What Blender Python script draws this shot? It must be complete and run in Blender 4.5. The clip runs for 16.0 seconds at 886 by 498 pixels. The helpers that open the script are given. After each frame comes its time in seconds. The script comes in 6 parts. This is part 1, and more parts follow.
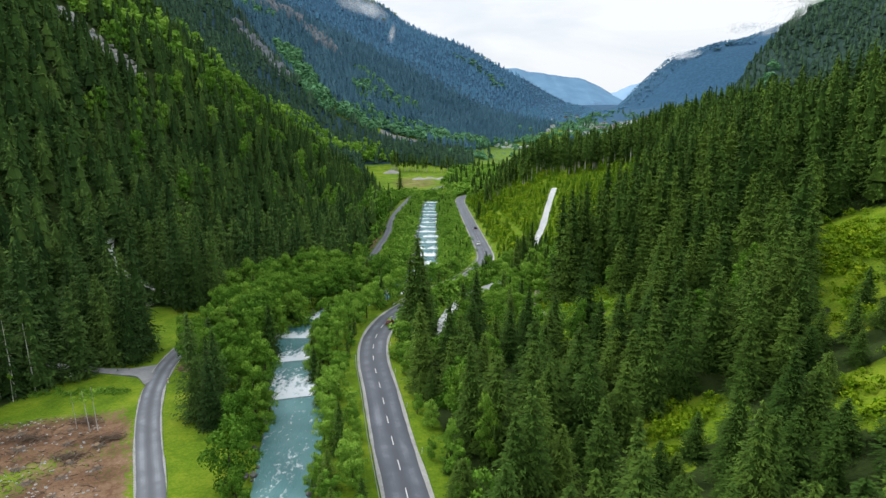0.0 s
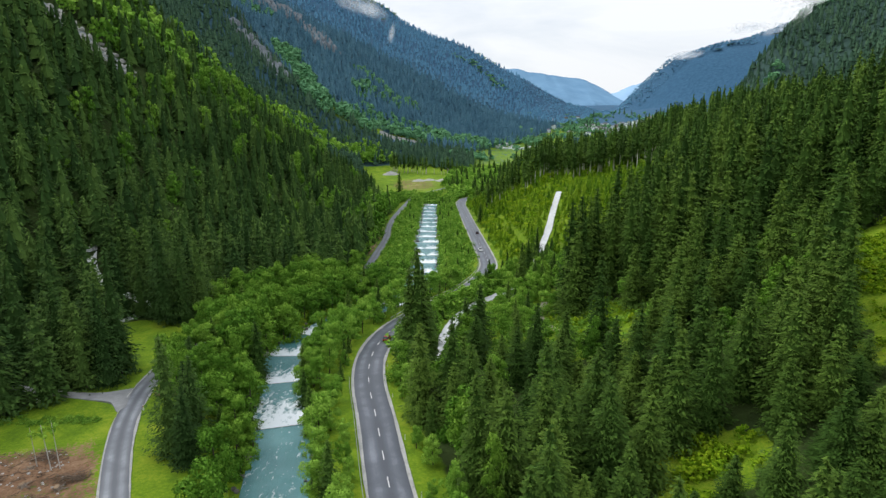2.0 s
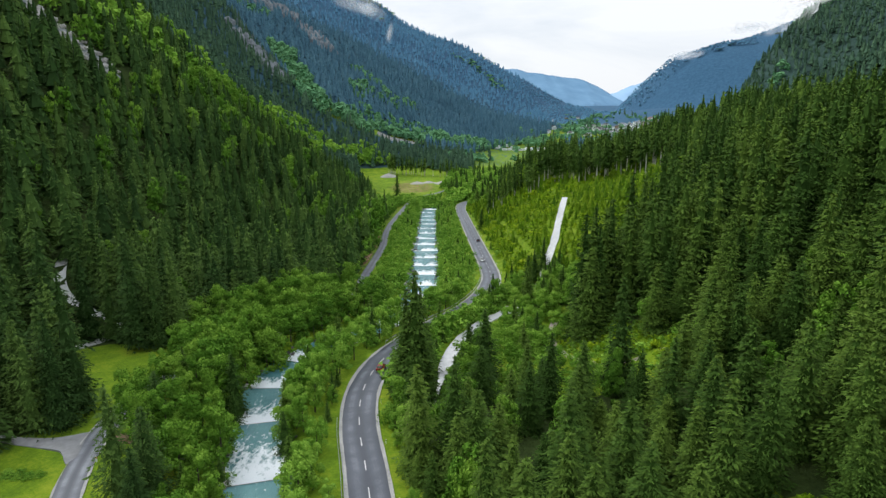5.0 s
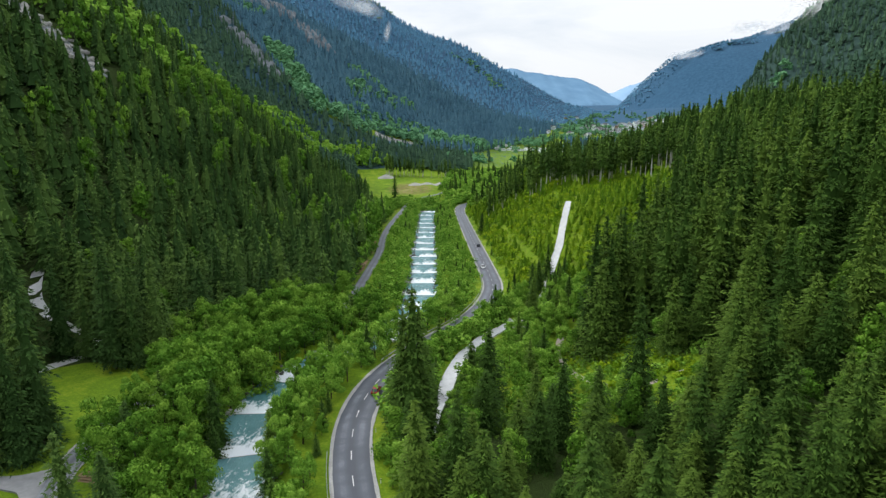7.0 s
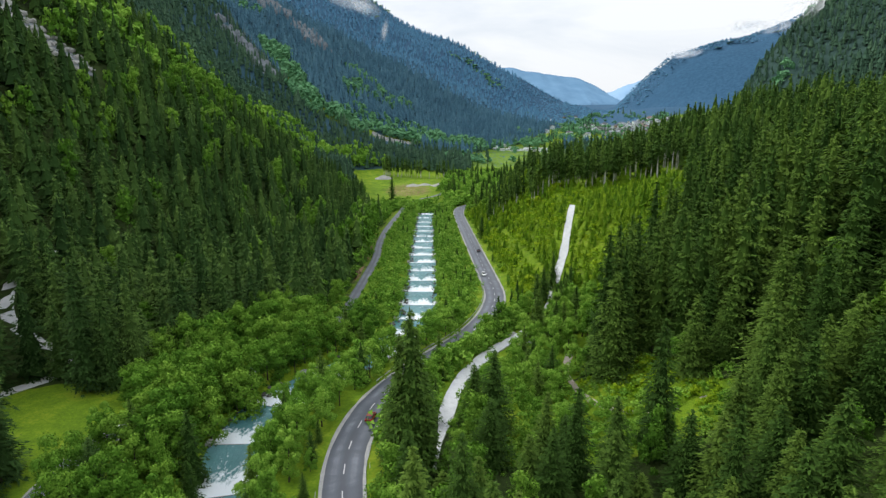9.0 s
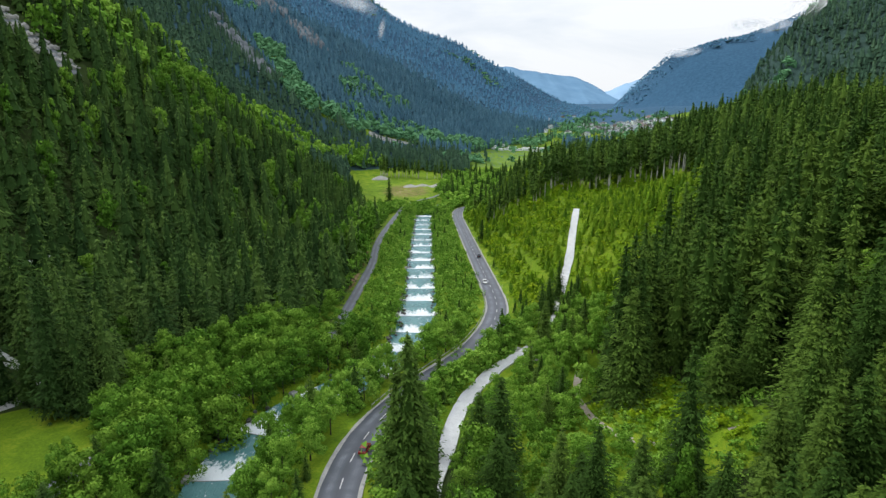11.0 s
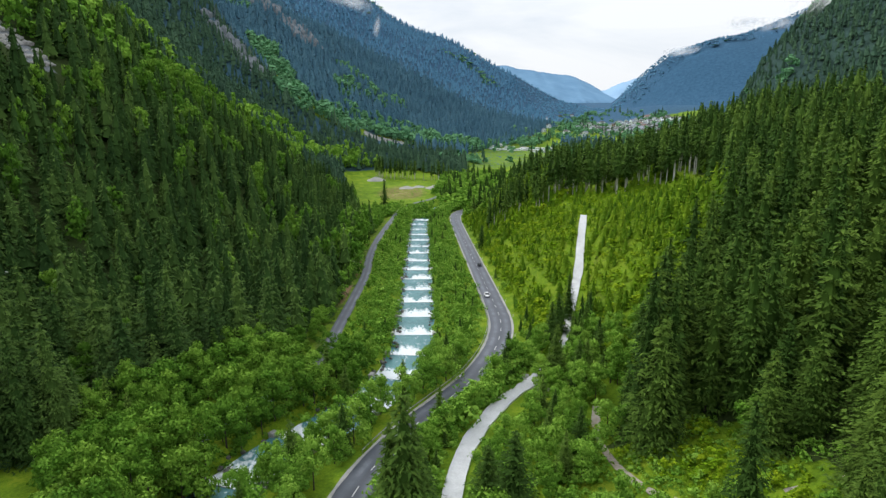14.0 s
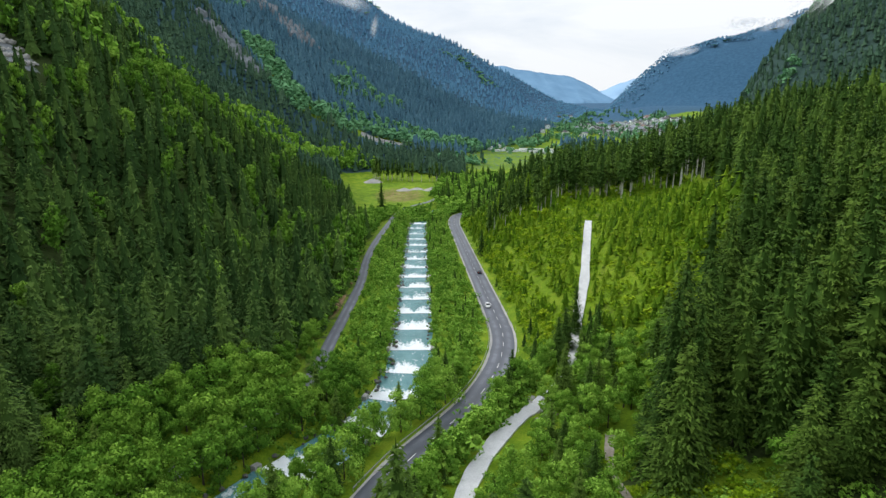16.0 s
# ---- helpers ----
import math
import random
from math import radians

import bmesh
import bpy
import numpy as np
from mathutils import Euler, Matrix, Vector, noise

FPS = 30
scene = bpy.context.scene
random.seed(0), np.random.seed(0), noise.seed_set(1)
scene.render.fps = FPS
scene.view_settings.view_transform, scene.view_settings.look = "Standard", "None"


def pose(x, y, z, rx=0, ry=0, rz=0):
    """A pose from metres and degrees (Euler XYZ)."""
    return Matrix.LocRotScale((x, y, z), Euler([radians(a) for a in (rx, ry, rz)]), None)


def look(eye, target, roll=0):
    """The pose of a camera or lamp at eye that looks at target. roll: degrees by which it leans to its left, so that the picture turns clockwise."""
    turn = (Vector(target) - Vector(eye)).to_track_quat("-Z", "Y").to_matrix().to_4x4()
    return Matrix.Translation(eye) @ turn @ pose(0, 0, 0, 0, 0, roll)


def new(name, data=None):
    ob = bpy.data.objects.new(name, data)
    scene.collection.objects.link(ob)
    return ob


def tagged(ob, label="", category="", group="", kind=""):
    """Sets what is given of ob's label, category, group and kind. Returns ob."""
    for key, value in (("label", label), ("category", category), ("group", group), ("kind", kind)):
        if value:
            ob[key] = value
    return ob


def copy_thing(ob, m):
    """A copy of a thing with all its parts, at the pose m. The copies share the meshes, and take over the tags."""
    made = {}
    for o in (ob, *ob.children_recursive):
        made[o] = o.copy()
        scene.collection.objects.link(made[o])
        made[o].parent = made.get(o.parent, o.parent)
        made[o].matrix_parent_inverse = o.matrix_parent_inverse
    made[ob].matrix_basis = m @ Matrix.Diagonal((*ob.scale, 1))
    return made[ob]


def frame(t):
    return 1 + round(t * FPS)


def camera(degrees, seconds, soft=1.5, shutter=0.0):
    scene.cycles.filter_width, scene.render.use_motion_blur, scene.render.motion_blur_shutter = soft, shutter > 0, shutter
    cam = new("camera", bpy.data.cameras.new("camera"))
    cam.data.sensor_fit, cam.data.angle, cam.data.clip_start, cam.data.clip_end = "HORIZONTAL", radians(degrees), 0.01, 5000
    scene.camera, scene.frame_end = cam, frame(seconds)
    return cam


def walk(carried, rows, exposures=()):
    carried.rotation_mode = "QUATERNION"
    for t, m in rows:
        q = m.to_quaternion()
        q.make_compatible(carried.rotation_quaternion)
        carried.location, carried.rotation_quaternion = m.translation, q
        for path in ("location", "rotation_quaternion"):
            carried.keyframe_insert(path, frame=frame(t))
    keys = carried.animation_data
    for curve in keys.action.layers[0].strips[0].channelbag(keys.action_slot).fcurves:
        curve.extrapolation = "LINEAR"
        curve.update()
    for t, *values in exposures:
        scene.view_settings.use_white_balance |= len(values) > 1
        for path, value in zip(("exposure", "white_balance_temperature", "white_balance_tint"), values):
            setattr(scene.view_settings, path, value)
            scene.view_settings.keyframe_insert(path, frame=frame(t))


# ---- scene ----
cam = camera(72.0, 16.0, soft=1.4)
walk(cam, [
    (0.0, pose(-0.00, 0.00, 75.00, 75.690, 0, -1.711)),
    (1.0, pose(-0.00, 6.56, 74.85, 75.715, 0, -1.704)),
    (2.0, pose(0.03, 12.96, 74.80, 75.738, 0, -1.715)),
    (3.0, pose(0.08, 19.25, 74.81, 75.754, 0, -1.743)),
    (4.0, pose(0.12, 25.48, 74.87, 75.762, 0, -1.788)),
    (5.0, pose(0.14, 31.69, 74.96, 75.761, 0, -1.849)),
    (6.0, pose(0.14, 37.89, 75.05, 75.749, 0, -1.926)),
    (7.0, pose(0.10, 44.12, 75.14, 75.727, 0, -2.017)),
    (8.0, pose(0.04, 50.39, 75.21, 75.696, 0, -2.120)),
    (9.0, pose(-0.06, 56.69, 75.25, 75.658, 0, -2.233)),
    (10.0, pose(-0.16, 63.03, 75.27, 75.615, 0, -2.354)),
    (11.0, pose(-0.27, 69.39, 75.26, 75.572, 0, -2.478)),
    (12.0, pose(-0.37, 75.76, 75.23, 75.532, 0, -2.603)),
    (13.0, pose(-0.42, 82.09, 75.18, 75.502, 0, -2.726)),
    (14.0, pose(-0.39, 88.35, 75.11, 75.486, 0, -2.841)),
    (15.0, pose(-0.27, 94.50, 75.05, 75.493, 0, -2.944)),
    (16.0, pose(-0.00, 100.48, 75.00, 75.529, 0, -3.030)),
])

# ---------------------------------------------------------------- world and light
SUN_AZ, SUN_EL = radians(296), radians(37)
world = bpy.data.worlds.new("overcast_sky")
scene.world = world
world.use_nodes = True
wt = world.node_tree
wt.nodes.clear()
w_out = wt.nodes.new("ShaderNodeOutputWorld")
w_bg = wt.nodes.new("ShaderNodeBackground")
w_sky = wt.nodes.new("ShaderNodeTexSky")
w_sky.sky_type = "NISHITA"
w_sky.sun_disc = False
w_sky.sun_elevation = SUN_EL
w_sky.sun_rotation = SUN_AZ
w_scale = wt.nodes.new("ShaderNodeMixRGB")
w_scale.blend_type = "MULTIPLY"
w_scale.inputs[0].default_value = 1.0
w_scale.inputs[2].default_value = (0.10, 0.10, 0.10, 1)
wt.links.new(w_sky.outputs[0], w_scale.inputs[1])
w_co = wt.nodes.new("ShaderNodeTexCoord")
w_map = wt.nodes.new("ShaderNodeMapping")
w_map.inputs["Scale"].default_value = (1.6, 1.6, 7.0)
w_map.inputs["Location"].default_value = (0.35, 0.1, 0.2)
wt.links.new(w_co.outputs["Generated"], w_map.inputs[0])
w_noise = wt.nodes.new("ShaderNodeTexNoise")
w_noise.inputs["Scale"].default_value = 1.7
w_noise.inputs["Detail"].default_value = 7.0
w_noise.inputs["Roughness"].default_value = 0.55
w_noise.inputs["Distortion"].default_value = 0.4
wt.links.new(w_map.outputs[0], w_noise.inputs["Vector"])
w_cloud = wt.nodes.new("ShaderNodeValToRGB")
w_cloud.color_ramp.elements[0].position = 0.33
w_cloud.color_ramp.elements[0].color = (0.76, 0.82, 0.90, 1)
w_cloud.color_ramp.elements[1].position = 0.56
w_cloud.color_ramp.elements[1].color = (0.93, 0.96, 1.0, 1)
wt.links.new(w_noise.outputs[0], w_cloud.inputs[0])
w_mix = wt.nodes.new("ShaderNodeMixRGB")
w_mix.inputs[0].default_value = 0.93
wt.links.new(w_scale.outputs[0], w_mix.inputs[1])
wt.links.new(w_cloud.outputs[0], w_mix.inputs[2])
w_sep = wt.nodes.new("ShaderNodeSeparateXYZ")
wt.links.new(w_co.outputs["Generated"], w_sep.inputs[0])
w_grad = wt.nodes.new("ShaderNodeMapRange")
w_grad.inputs["From Min"].default_value = 0.0
w_grad.inputs["From Max"].default_value = 0.9
w_grad.inputs["To Min"].default_value = 0.86
w_grad.inputs["To Max"].default_value = 1.24
wt.links.new(w_sep.outputs["Z"], w_grad.inputs["Value"])
w_over = wt.nodes.new("ShaderNodeMixRGB")
w_over.blend_type = "MULTIPLY"
w_over.inputs[0].default_value = 1.0
wt.links.new(w_mix.outputs[0], w_over.inputs[1])
wt.links.new(w_grad.outputs[0], w_over.inputs[2])
wt.links.new(w_over.outputs[0], w_bg.inputs[0])
w_bg.inputs[1].default_value = 1.2
wt.links.new(w_bg.outputs[0], w_out.inputs[0])

sun_data = bpy.data.lights.new("sun", "SUN")
sun_data.energy = 2.35
sun_data.angle = radians(24)
sun_data.color = (1.0, 0.98, 0.95)
sun = new("sun", sun_data)
sun.matrix_world = look((0, 0, 400), (-math.sin(SUN_AZ) * 300, -math.cos(SUN_AZ) * 300, 400 - 300 * math.tan(SUN_EL)))


# ---------------------------------------------------------------- materials
def nodes_of(name):
    m = bpy.data.materials.new(name)
    m.use_nodes = True
    t = m.node_tree
    return m, t, t.nodes["Principled BSDF"]


def ramp(t, source, stops):
    r = t.nodes.new("ShaderNodeValToRGB")
    r.color_ramp.elements[0].position, r.color_ramp.elements[0].color = stops[0][0], (*stops[0][1], 1)
    r.color_ramp.elements[1].position, r.color_ramp.elements[1].color = stops[-1][0], (*stops[-1][1], 1)
    for at, c in stops[1:-1]:
        e = r.color_ramp.elements.new(at)
        e.color = (*c, 1)
    t.links.new(source, r.inputs[0])
    return r.outputs[0]


def noise_at(t, scale, detail=4.0, rough=0.6, stretch=None, distortion=0.0):
    geo = t.nodes.new("ShaderNodeNewGeometry")
    src = geo.outputs["Position"]
    if stretch:
        mp = t.nodes.new("ShaderNodeMapping")
        mp.inputs["Scale"].default_value = stretch
        t.links.new(src, mp.inputs[0])
        src = mp.outputs[0]
    n = t.nodes.new("ShaderNodeTexNoise")
    n.inputs["Scale"].default_value = scale
    n.inputs["Detail"].default_value = detail
    n.inputs["Roughness"].default_value = rough
    n.inputs["Distortion"].default_value = distortion
    t.links.new(src, n.inputs["Vector"])
    return n.outputs[0]


def math_node(t, op, a, b):
    n = t.nodes.new("ShaderNodeMath")
    n.operation = op
    for i, v in enumerate((a, b)):
        if isinstance(v, (int, float)):
            n.inputs[i].default_value = v
        else:
            t.links.new(v, n.inputs[i])
    return n.outputs[0]


def mixed(t, fac, a, b, how="MIX"):
    n = t.nodes.new("ShaderNodeMixRGB")
    n.blend_type = how
    for i, v in enumerate((fac, a, b)):
        if isinstance(v, (int, float)):
            n.inputs[i].default_value = v
        elif isinstance(v, tuple):
            n.inputs[i].default_value = (*v, 1)
        else:
            t.links.new(v, n.inputs[i])
    return n.outputs[0]


def bumped(t, bsdf, height, strength, distance):
    b = t.nodes.new("ShaderNodeBump")
    b.inputs["Strength"].default_value = strength
    b.inputs["Distance"].default_value = distance
    t.links.new(height, b.inputs["Height"])
    t.links.new(b.outputs[0], bsdf.inputs["Normal"])


def attribute(t, name):
    a = t.nodes.new("ShaderNodeAttribute")
    a.attribute_name = name
    return a.outputs["Fac"]


def foliage(name, dark, mid, light, rough=0.65, tip_shade=0.42, patch=0.0):
    """Leaves or needles: tone differs from tree to tree, from clump to clump and over each crown, painted shade
    included.
    """
    m, t, b = nodes_of(name)
    info = t.nodes.new("ShaderNodeObjectInfo")
    geo = t.nodes.new("ShaderNodeNewGeometry")
    tone = math_node(t, "ADD", info.outputs["Random"], attribute(t, "tone"))
    tone = math_node(t, "FRACT", tone, 0.0)
    isl = geo.outputs["Random Per Island"]
    f = math_node(t, "ADD", math_node(t, "MULTIPLY", tone, 0.46), math_node(t, "MULTIPLY", isl, 0.12))
    f = math_node(t, "ADD", f, math_node(t, "MULTIPLY", noise_at(t, 0.35, 3.0), 0.14))
    f = math_node(t, "ADD", f, math_node(t, "MULTIPLY", attribute(t, "tip_shade"), tip_shade))
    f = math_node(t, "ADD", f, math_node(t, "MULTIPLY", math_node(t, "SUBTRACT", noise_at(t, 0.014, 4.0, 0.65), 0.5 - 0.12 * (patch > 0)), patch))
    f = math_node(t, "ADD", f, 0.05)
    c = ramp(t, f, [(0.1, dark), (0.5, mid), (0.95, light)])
    t.links.new(c, b.inputs["Base Color"])
    b.inputs["Roughness"].default_value = rough
    b.inputs["Specular IOR Level"].default_value = 0.03
    return m


def plain(name, a, b_, scale, rough, bump=0.0, dist=0.02, detail=5.0, metal=0.0, spec=0.4):
    m, t, b = nodes_of(name)
    n1, n2 = noise_at(t, scale, detail), noise_at(t, scale * 0.11, 3.0)
    f = math_node(t, "ADD", math_node(t, "MULTIPLY", n1, 0.6), math_node(t, "MULTIPLY", n2, 0.4))
    t.links.new(ramp(t, f, [(0.3, a), (0.7, b_)]), b.inputs["Base Color"])
    b.inputs["Roughness"].default_value = rough
    b.inputs["Metallic"].default_value = metal
    b.inputs["Specular IOR Level"].default_value = spec
    if bump:
        bumped(t, b, n1, bump, dist)
    return m


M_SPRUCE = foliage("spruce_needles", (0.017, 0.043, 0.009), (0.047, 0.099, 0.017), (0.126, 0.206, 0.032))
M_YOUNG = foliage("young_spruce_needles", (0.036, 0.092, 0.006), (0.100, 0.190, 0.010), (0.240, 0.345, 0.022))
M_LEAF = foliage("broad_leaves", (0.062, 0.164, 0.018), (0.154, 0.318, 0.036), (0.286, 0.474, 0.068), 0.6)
# alder green, kept darker so that it holds the left bank's shade
M_ALDER = foliage("shade_toned_alder_leaves", (0.041, 0.114, 0.013), (0.102, 0.230, 0.024), (0.214, 0.368, 0.046), 0.6)
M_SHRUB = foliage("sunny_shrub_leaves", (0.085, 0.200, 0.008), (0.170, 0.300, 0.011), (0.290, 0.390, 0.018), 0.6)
# spruce green for the left side, darkened for its shade, faintly blued for haze
M_SHADEWOOD = foliage("shade_side_spruce_needles", (0.017, 0.042, 0.012), (0.044, 0.093, 0.022), (0.122, 0.202, 0.042))
# the next four mix blue air haze into the foliage colour, by distance
M_DEEPWOOD = foliage("lightly_hazed_needles", (0.030, 0.065, 0.045), (0.053, 0.108, 0.066), (0.096, 0.170, 0.092), tip_shade=0.30, patch=0.6)
M_FARWOOD = foliage("hazed_mountain_needles", (0.047, 0.114, 0.162), (0.076, 0.168, 0.228), (0.108, 0.222, 0.275), tip_shade=0.22, patch=0.9)
M_HIGHWOOD = foliage("hazed_remote_needles", (0.078, 0.190, 0.300), (0.100, 0.240, 0.360), (0.125, 0.285, 0.410), tip_shade=0.22, patch=0.9)
M_FARLEAF = foliage("hazed_mountain_leaves", (0.092, 0.240, 0.122), (0.136, 0.312, 0.150), (0.180, 0.375, 0.178), tip_shade=0.3)
M_ROOF = [plain("roof_%s" % n, a_, b_, 0.6, 0.8) for n, a_, b_ in (("brown", (0.055, 0.056, 0.062), (0.105, 0.105, 0.112)), ("grey", (0.15, 0.17, 0.21), (0.25, 0.28, 0.33)), ("red", (0.15, 0.10, 0.085), (0.22, 0.15, 0.13)))]
# white plaster with a little blue haze mixed into its colour
M_PLASTER = plain("haze_tinted_white_plaster", (0.80, 0.85, 0.92), (0.87, 0.91, 0.96), 0.5, 0.85)
M_TIMBER = plain("weathered_timber", (0.16, 0.105, 0.06), (0.30, 0.21, 0.13), 1.2, 0.8)
M_DEADWOOD = plain("dead_wood", (0.16, 0.125, 0.095), (0.36, 0.30, 0.24), 1.5, 0.9, 0.4, 0.03)
M_TYRE = plain("tyre_rubber", (0.012, 0.012, 0.012), (0.03, 0.03, 0.03), 8.0, 0.85)
M_GLASS = plain("dark_window_glass", (0.015, 0.018, 0.022), (0.03, 0.034, 0.04), 0.5, 0.08, spec=0.6)
M_RED = plain("red_reflector", (0.40, 0.02, 0.015), (0.55, 0.03, 0.02), 2.0, 0.35)
M_LAMP = plain("clear_headlight", (0.55, 0.57, 0.60), (0.75, 0.77, 0.80), 2.0, 0.12)
M_BLACK = plain("black_plastic", (0.015, 0.015, 0.016), (0.04, 0.04, 0.042), 4.0, 0.6)
M_WHITEPOST = plain("white_plastic", (0.66, 0.66, 0.65), (0.82, 0.82, 0.81), 3.0, 0.5)
M_BARK = plain("bark", (0.034, 0.028, 0.021), (0.080, 0.066, 0.050), 3.0, 0.9, 0.5, 0.03)
M_BIRCH = plain("pale_bark", (0.36, 0.35, 0.33), (0.58, 0.57, 0.54), 2.0, 0.85, 0.3, 0.02)
M_STONE = plain("pale_stone", (0.24, 0.24, 0.23), (0.46, 0.45, 0.43), 1.2, 0.85, 0.6, 0.08)
M_DARKSTONE = plain("wet_stone", (0.05, 0.05, 0.048), (0.14, 0.135, 0.125), 1.5, 0.55, 0.6, 0.08)
M_GRAVEL = plain("pale_gravel", (0.46, 0.47, 0.475), (0.74, 0.75, 0.755), 4.0, 0.95, 0.7, 0.05)
M_DIRT = plain("track_dirt", (0.20, 0.165, 0.12), (0.44, 0.40, 0.34), 2.2, 0.95, 0.6, 0.05)
M_VERGE = plain("verge_gravel", (0.24, 0.24, 0.225), (0.52, 0.51, 0.49), 3.0, 0.95, 0.5, 0.03)
M_CLIFF = plain("grey_cliff_rock", (0.095, 0.115, 0.130), (0.24, 0.268, 0.290), 0.5, 0.9, 0.8, 0.3)
M_SPUR = plain("dusty_paving", (0.18, 0.185, 0.19), (0.36, 0.365, 0.37), 0.5, 0.95, 0.3, 0.02)
M_PAINT = plain("road_paint", (0.55, 0.55, 0.55), (0.78, 0.78, 0.77), 3.0, 0.7)
M_STEEL = plain("galvanised_steel", (0.30, 0.31, 0.32), (0.48, 0.49, 0.50), 2.0, 0.45, metal=0.7)
M_CONCRETE = plain("concrete", (0.26, 0.26, 0.25), (0.44, 0.43, 0.41), 1.6, 0.9, 0.3, 0.02)


def asphalt_material(name, dark, mid_, pale):
    m, t, b = nodes_of(name)
    u = attribute(t, "across")
    fine = noise_at(t, 9.0, 4.0)
    patch = noise_at(t, 0.12, 4.0, 0.65, None, 0.6)
    streak = noise_at(t, 0.14, 4.0, 0.6, None, 1.0)
    wear = t.nodes.new("ShaderNodeMath")
    wear.operation = "PINGPONG"
    t.links.new(u, wear.inputs[0])
    wear.inputs[1].default_value = 0.25
    lane = ramp(t, math_node(t, "MULTIPLY", wear.outputs[0], 4.0), [(0.15, (0, 0, 0)), (0.8, (1, 1, 1))])
    f = math_node(t, "ADD", math_node(t, "MULTIPLY", fine, 0.25), math_node(t, "MULTIPLY", patch, 0.33))
    f = math_node(t, "ADD", f, math_node(t, "MULTIPLY", math_node(t, "MULTIPLY", lane, streak), 0.52))
    t.links.new(ramp(t, f, [(0.30, dark), (0.50, mid_), (0.72, pale)]), b.inputs["Base Color"])
    b.inputs["Roughness"].default_value = 0.48
    b.inputs["Specular IOR Level"].default_value = 0.55
    bumped(t, b, fine, 0.2, 0.01)
    return m


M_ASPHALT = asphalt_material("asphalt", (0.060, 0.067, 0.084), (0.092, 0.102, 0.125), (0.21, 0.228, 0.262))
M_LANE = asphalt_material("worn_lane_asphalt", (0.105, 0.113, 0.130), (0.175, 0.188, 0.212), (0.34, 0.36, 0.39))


def ground_material():
    """Meadow grass, forest floor, bare clear-cut soil and scree, by two masks stored on the ground sheet. Distant floor
    is tinted haze blue.
    """
    m, t, b = nodes_of("ground_cover")
    fine, mid, big = noise_at(t, 1.6, 6.0, 0.7), noise_at(t, 0.16, 5.0), noise_at(t, 0.03, 4.0)
    g = math_node(t, "ADD", math_node(t, "MULTIPLY", fine, 0.35), math_node(t, "MULTIPLY", mid, 0.4))
    g = math_node(t, "ADD", g, math_node(t, "MULTIPLY", big, 0.25))
    grass = ramp(t, g, [(0.36, (0.054, 0.120, 0.008)), (0.5, (0.138, 0.234, 0.011)), (0.62, (0.256, 0.326, 0.024))])
    forest_floor = ramp(t, g, [(0.35, (0.020, 0.034, 0.009)), (0.65, (0.052, 0.084, 0.019))])
    soil = ramp(t, g, [(0.38, (0.080, 0.046, 0.028)), (0.49, (0.200, 0.116, 0.068)), (0.58, (0.30, 0.195, 0.122)), (0.66, (0.46, 0.38, 0.31))])
    rock = ramp(t, g, [(0.35, (0.10, 0.115, 0.125)), (0.65, (0.29, 0.315, 0.335))])
    # haze painted on the far wooded ground: blue-green first, then deeper blue
    hazed_canopy = ramp(t, g, [(0.35, (0.030, 0.076, 0.104)), (0.65, (0.048, 0.110, 0.145))])
    forest_floor = mixed(t, attribute(t, "far"), forest_floor, hazed_canopy)
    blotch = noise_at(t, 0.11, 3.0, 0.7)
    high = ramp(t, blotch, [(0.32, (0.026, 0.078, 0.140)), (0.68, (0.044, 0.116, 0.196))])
    forest_floor = mixed(t, math_node(t, "SUBTRACT", attribute(t, "far"), 1.0), forest_floor, high)
    edge = math_node(t, "MULTIPLY", math_node(t, "SUBTRACT", mid, 0.5), 0.9)
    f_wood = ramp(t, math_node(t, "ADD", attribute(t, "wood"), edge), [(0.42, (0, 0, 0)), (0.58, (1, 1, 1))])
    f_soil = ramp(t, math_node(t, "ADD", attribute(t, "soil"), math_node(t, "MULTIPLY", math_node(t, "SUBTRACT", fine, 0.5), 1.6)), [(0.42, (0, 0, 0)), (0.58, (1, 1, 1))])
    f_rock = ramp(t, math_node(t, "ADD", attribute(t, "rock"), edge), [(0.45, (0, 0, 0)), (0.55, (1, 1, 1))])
    c = mixed(t, f_wood, grass, forest_floor)
    c = mixed(t, f_soil, c, soil)
    c = mixed(t, f_rock, c, rock)
    t.links.new(c, b.inputs["Base Color"])
    b.inputs["Roughness"].default_value = 0.95
    b.inputs["Specular IOR Level"].default_value = 0.15
    bumped(t, b, fine, 0.8, 0.25)
    return m


M_GROUND = ground_material()


def water_material():
    m, t, b = nodes_of("glacial_water")
    foam = attribute(t, "foam")
    chop = noise_at(t, 1.1, 5.0, 0.65, (1.0, 0.55, 1.0), 0.5)
    fine = noise_at(t, 3.2, 4.0, 0.7)
    f = math_node(t, "ADD", foam, math_node(t, "MULTIPLY", math_node(t, "SUBTRACT", chop, 0.5), 1.5))
    f = ramp(t, f, [(0.36, (0, 0, 0)), (0.64, (1, 1, 1))])
    tint = ramp(t, noise_at(t, 0.10, 3.0), [(0.3, (0.070, 0.200, 0.212)), (0.7, (0.140, 0.310, 0.318))])
    t.links.new(mixed(t, f, tint, (0.82, 0.87, 0.90)), b.inputs["Base Color"])
    t.links.new(mixed(t, f, (0.16, 0.16, 0.16), (0.8, 0.8, 0.8)), b.inputs["Roughness"])
    bumped(t, b, math_node(t, "ADD", chop, math_node(t, "MULTIPLY", fine, 0.4)), 0.8, 0.3)
    return m


M_WATER = water_material()


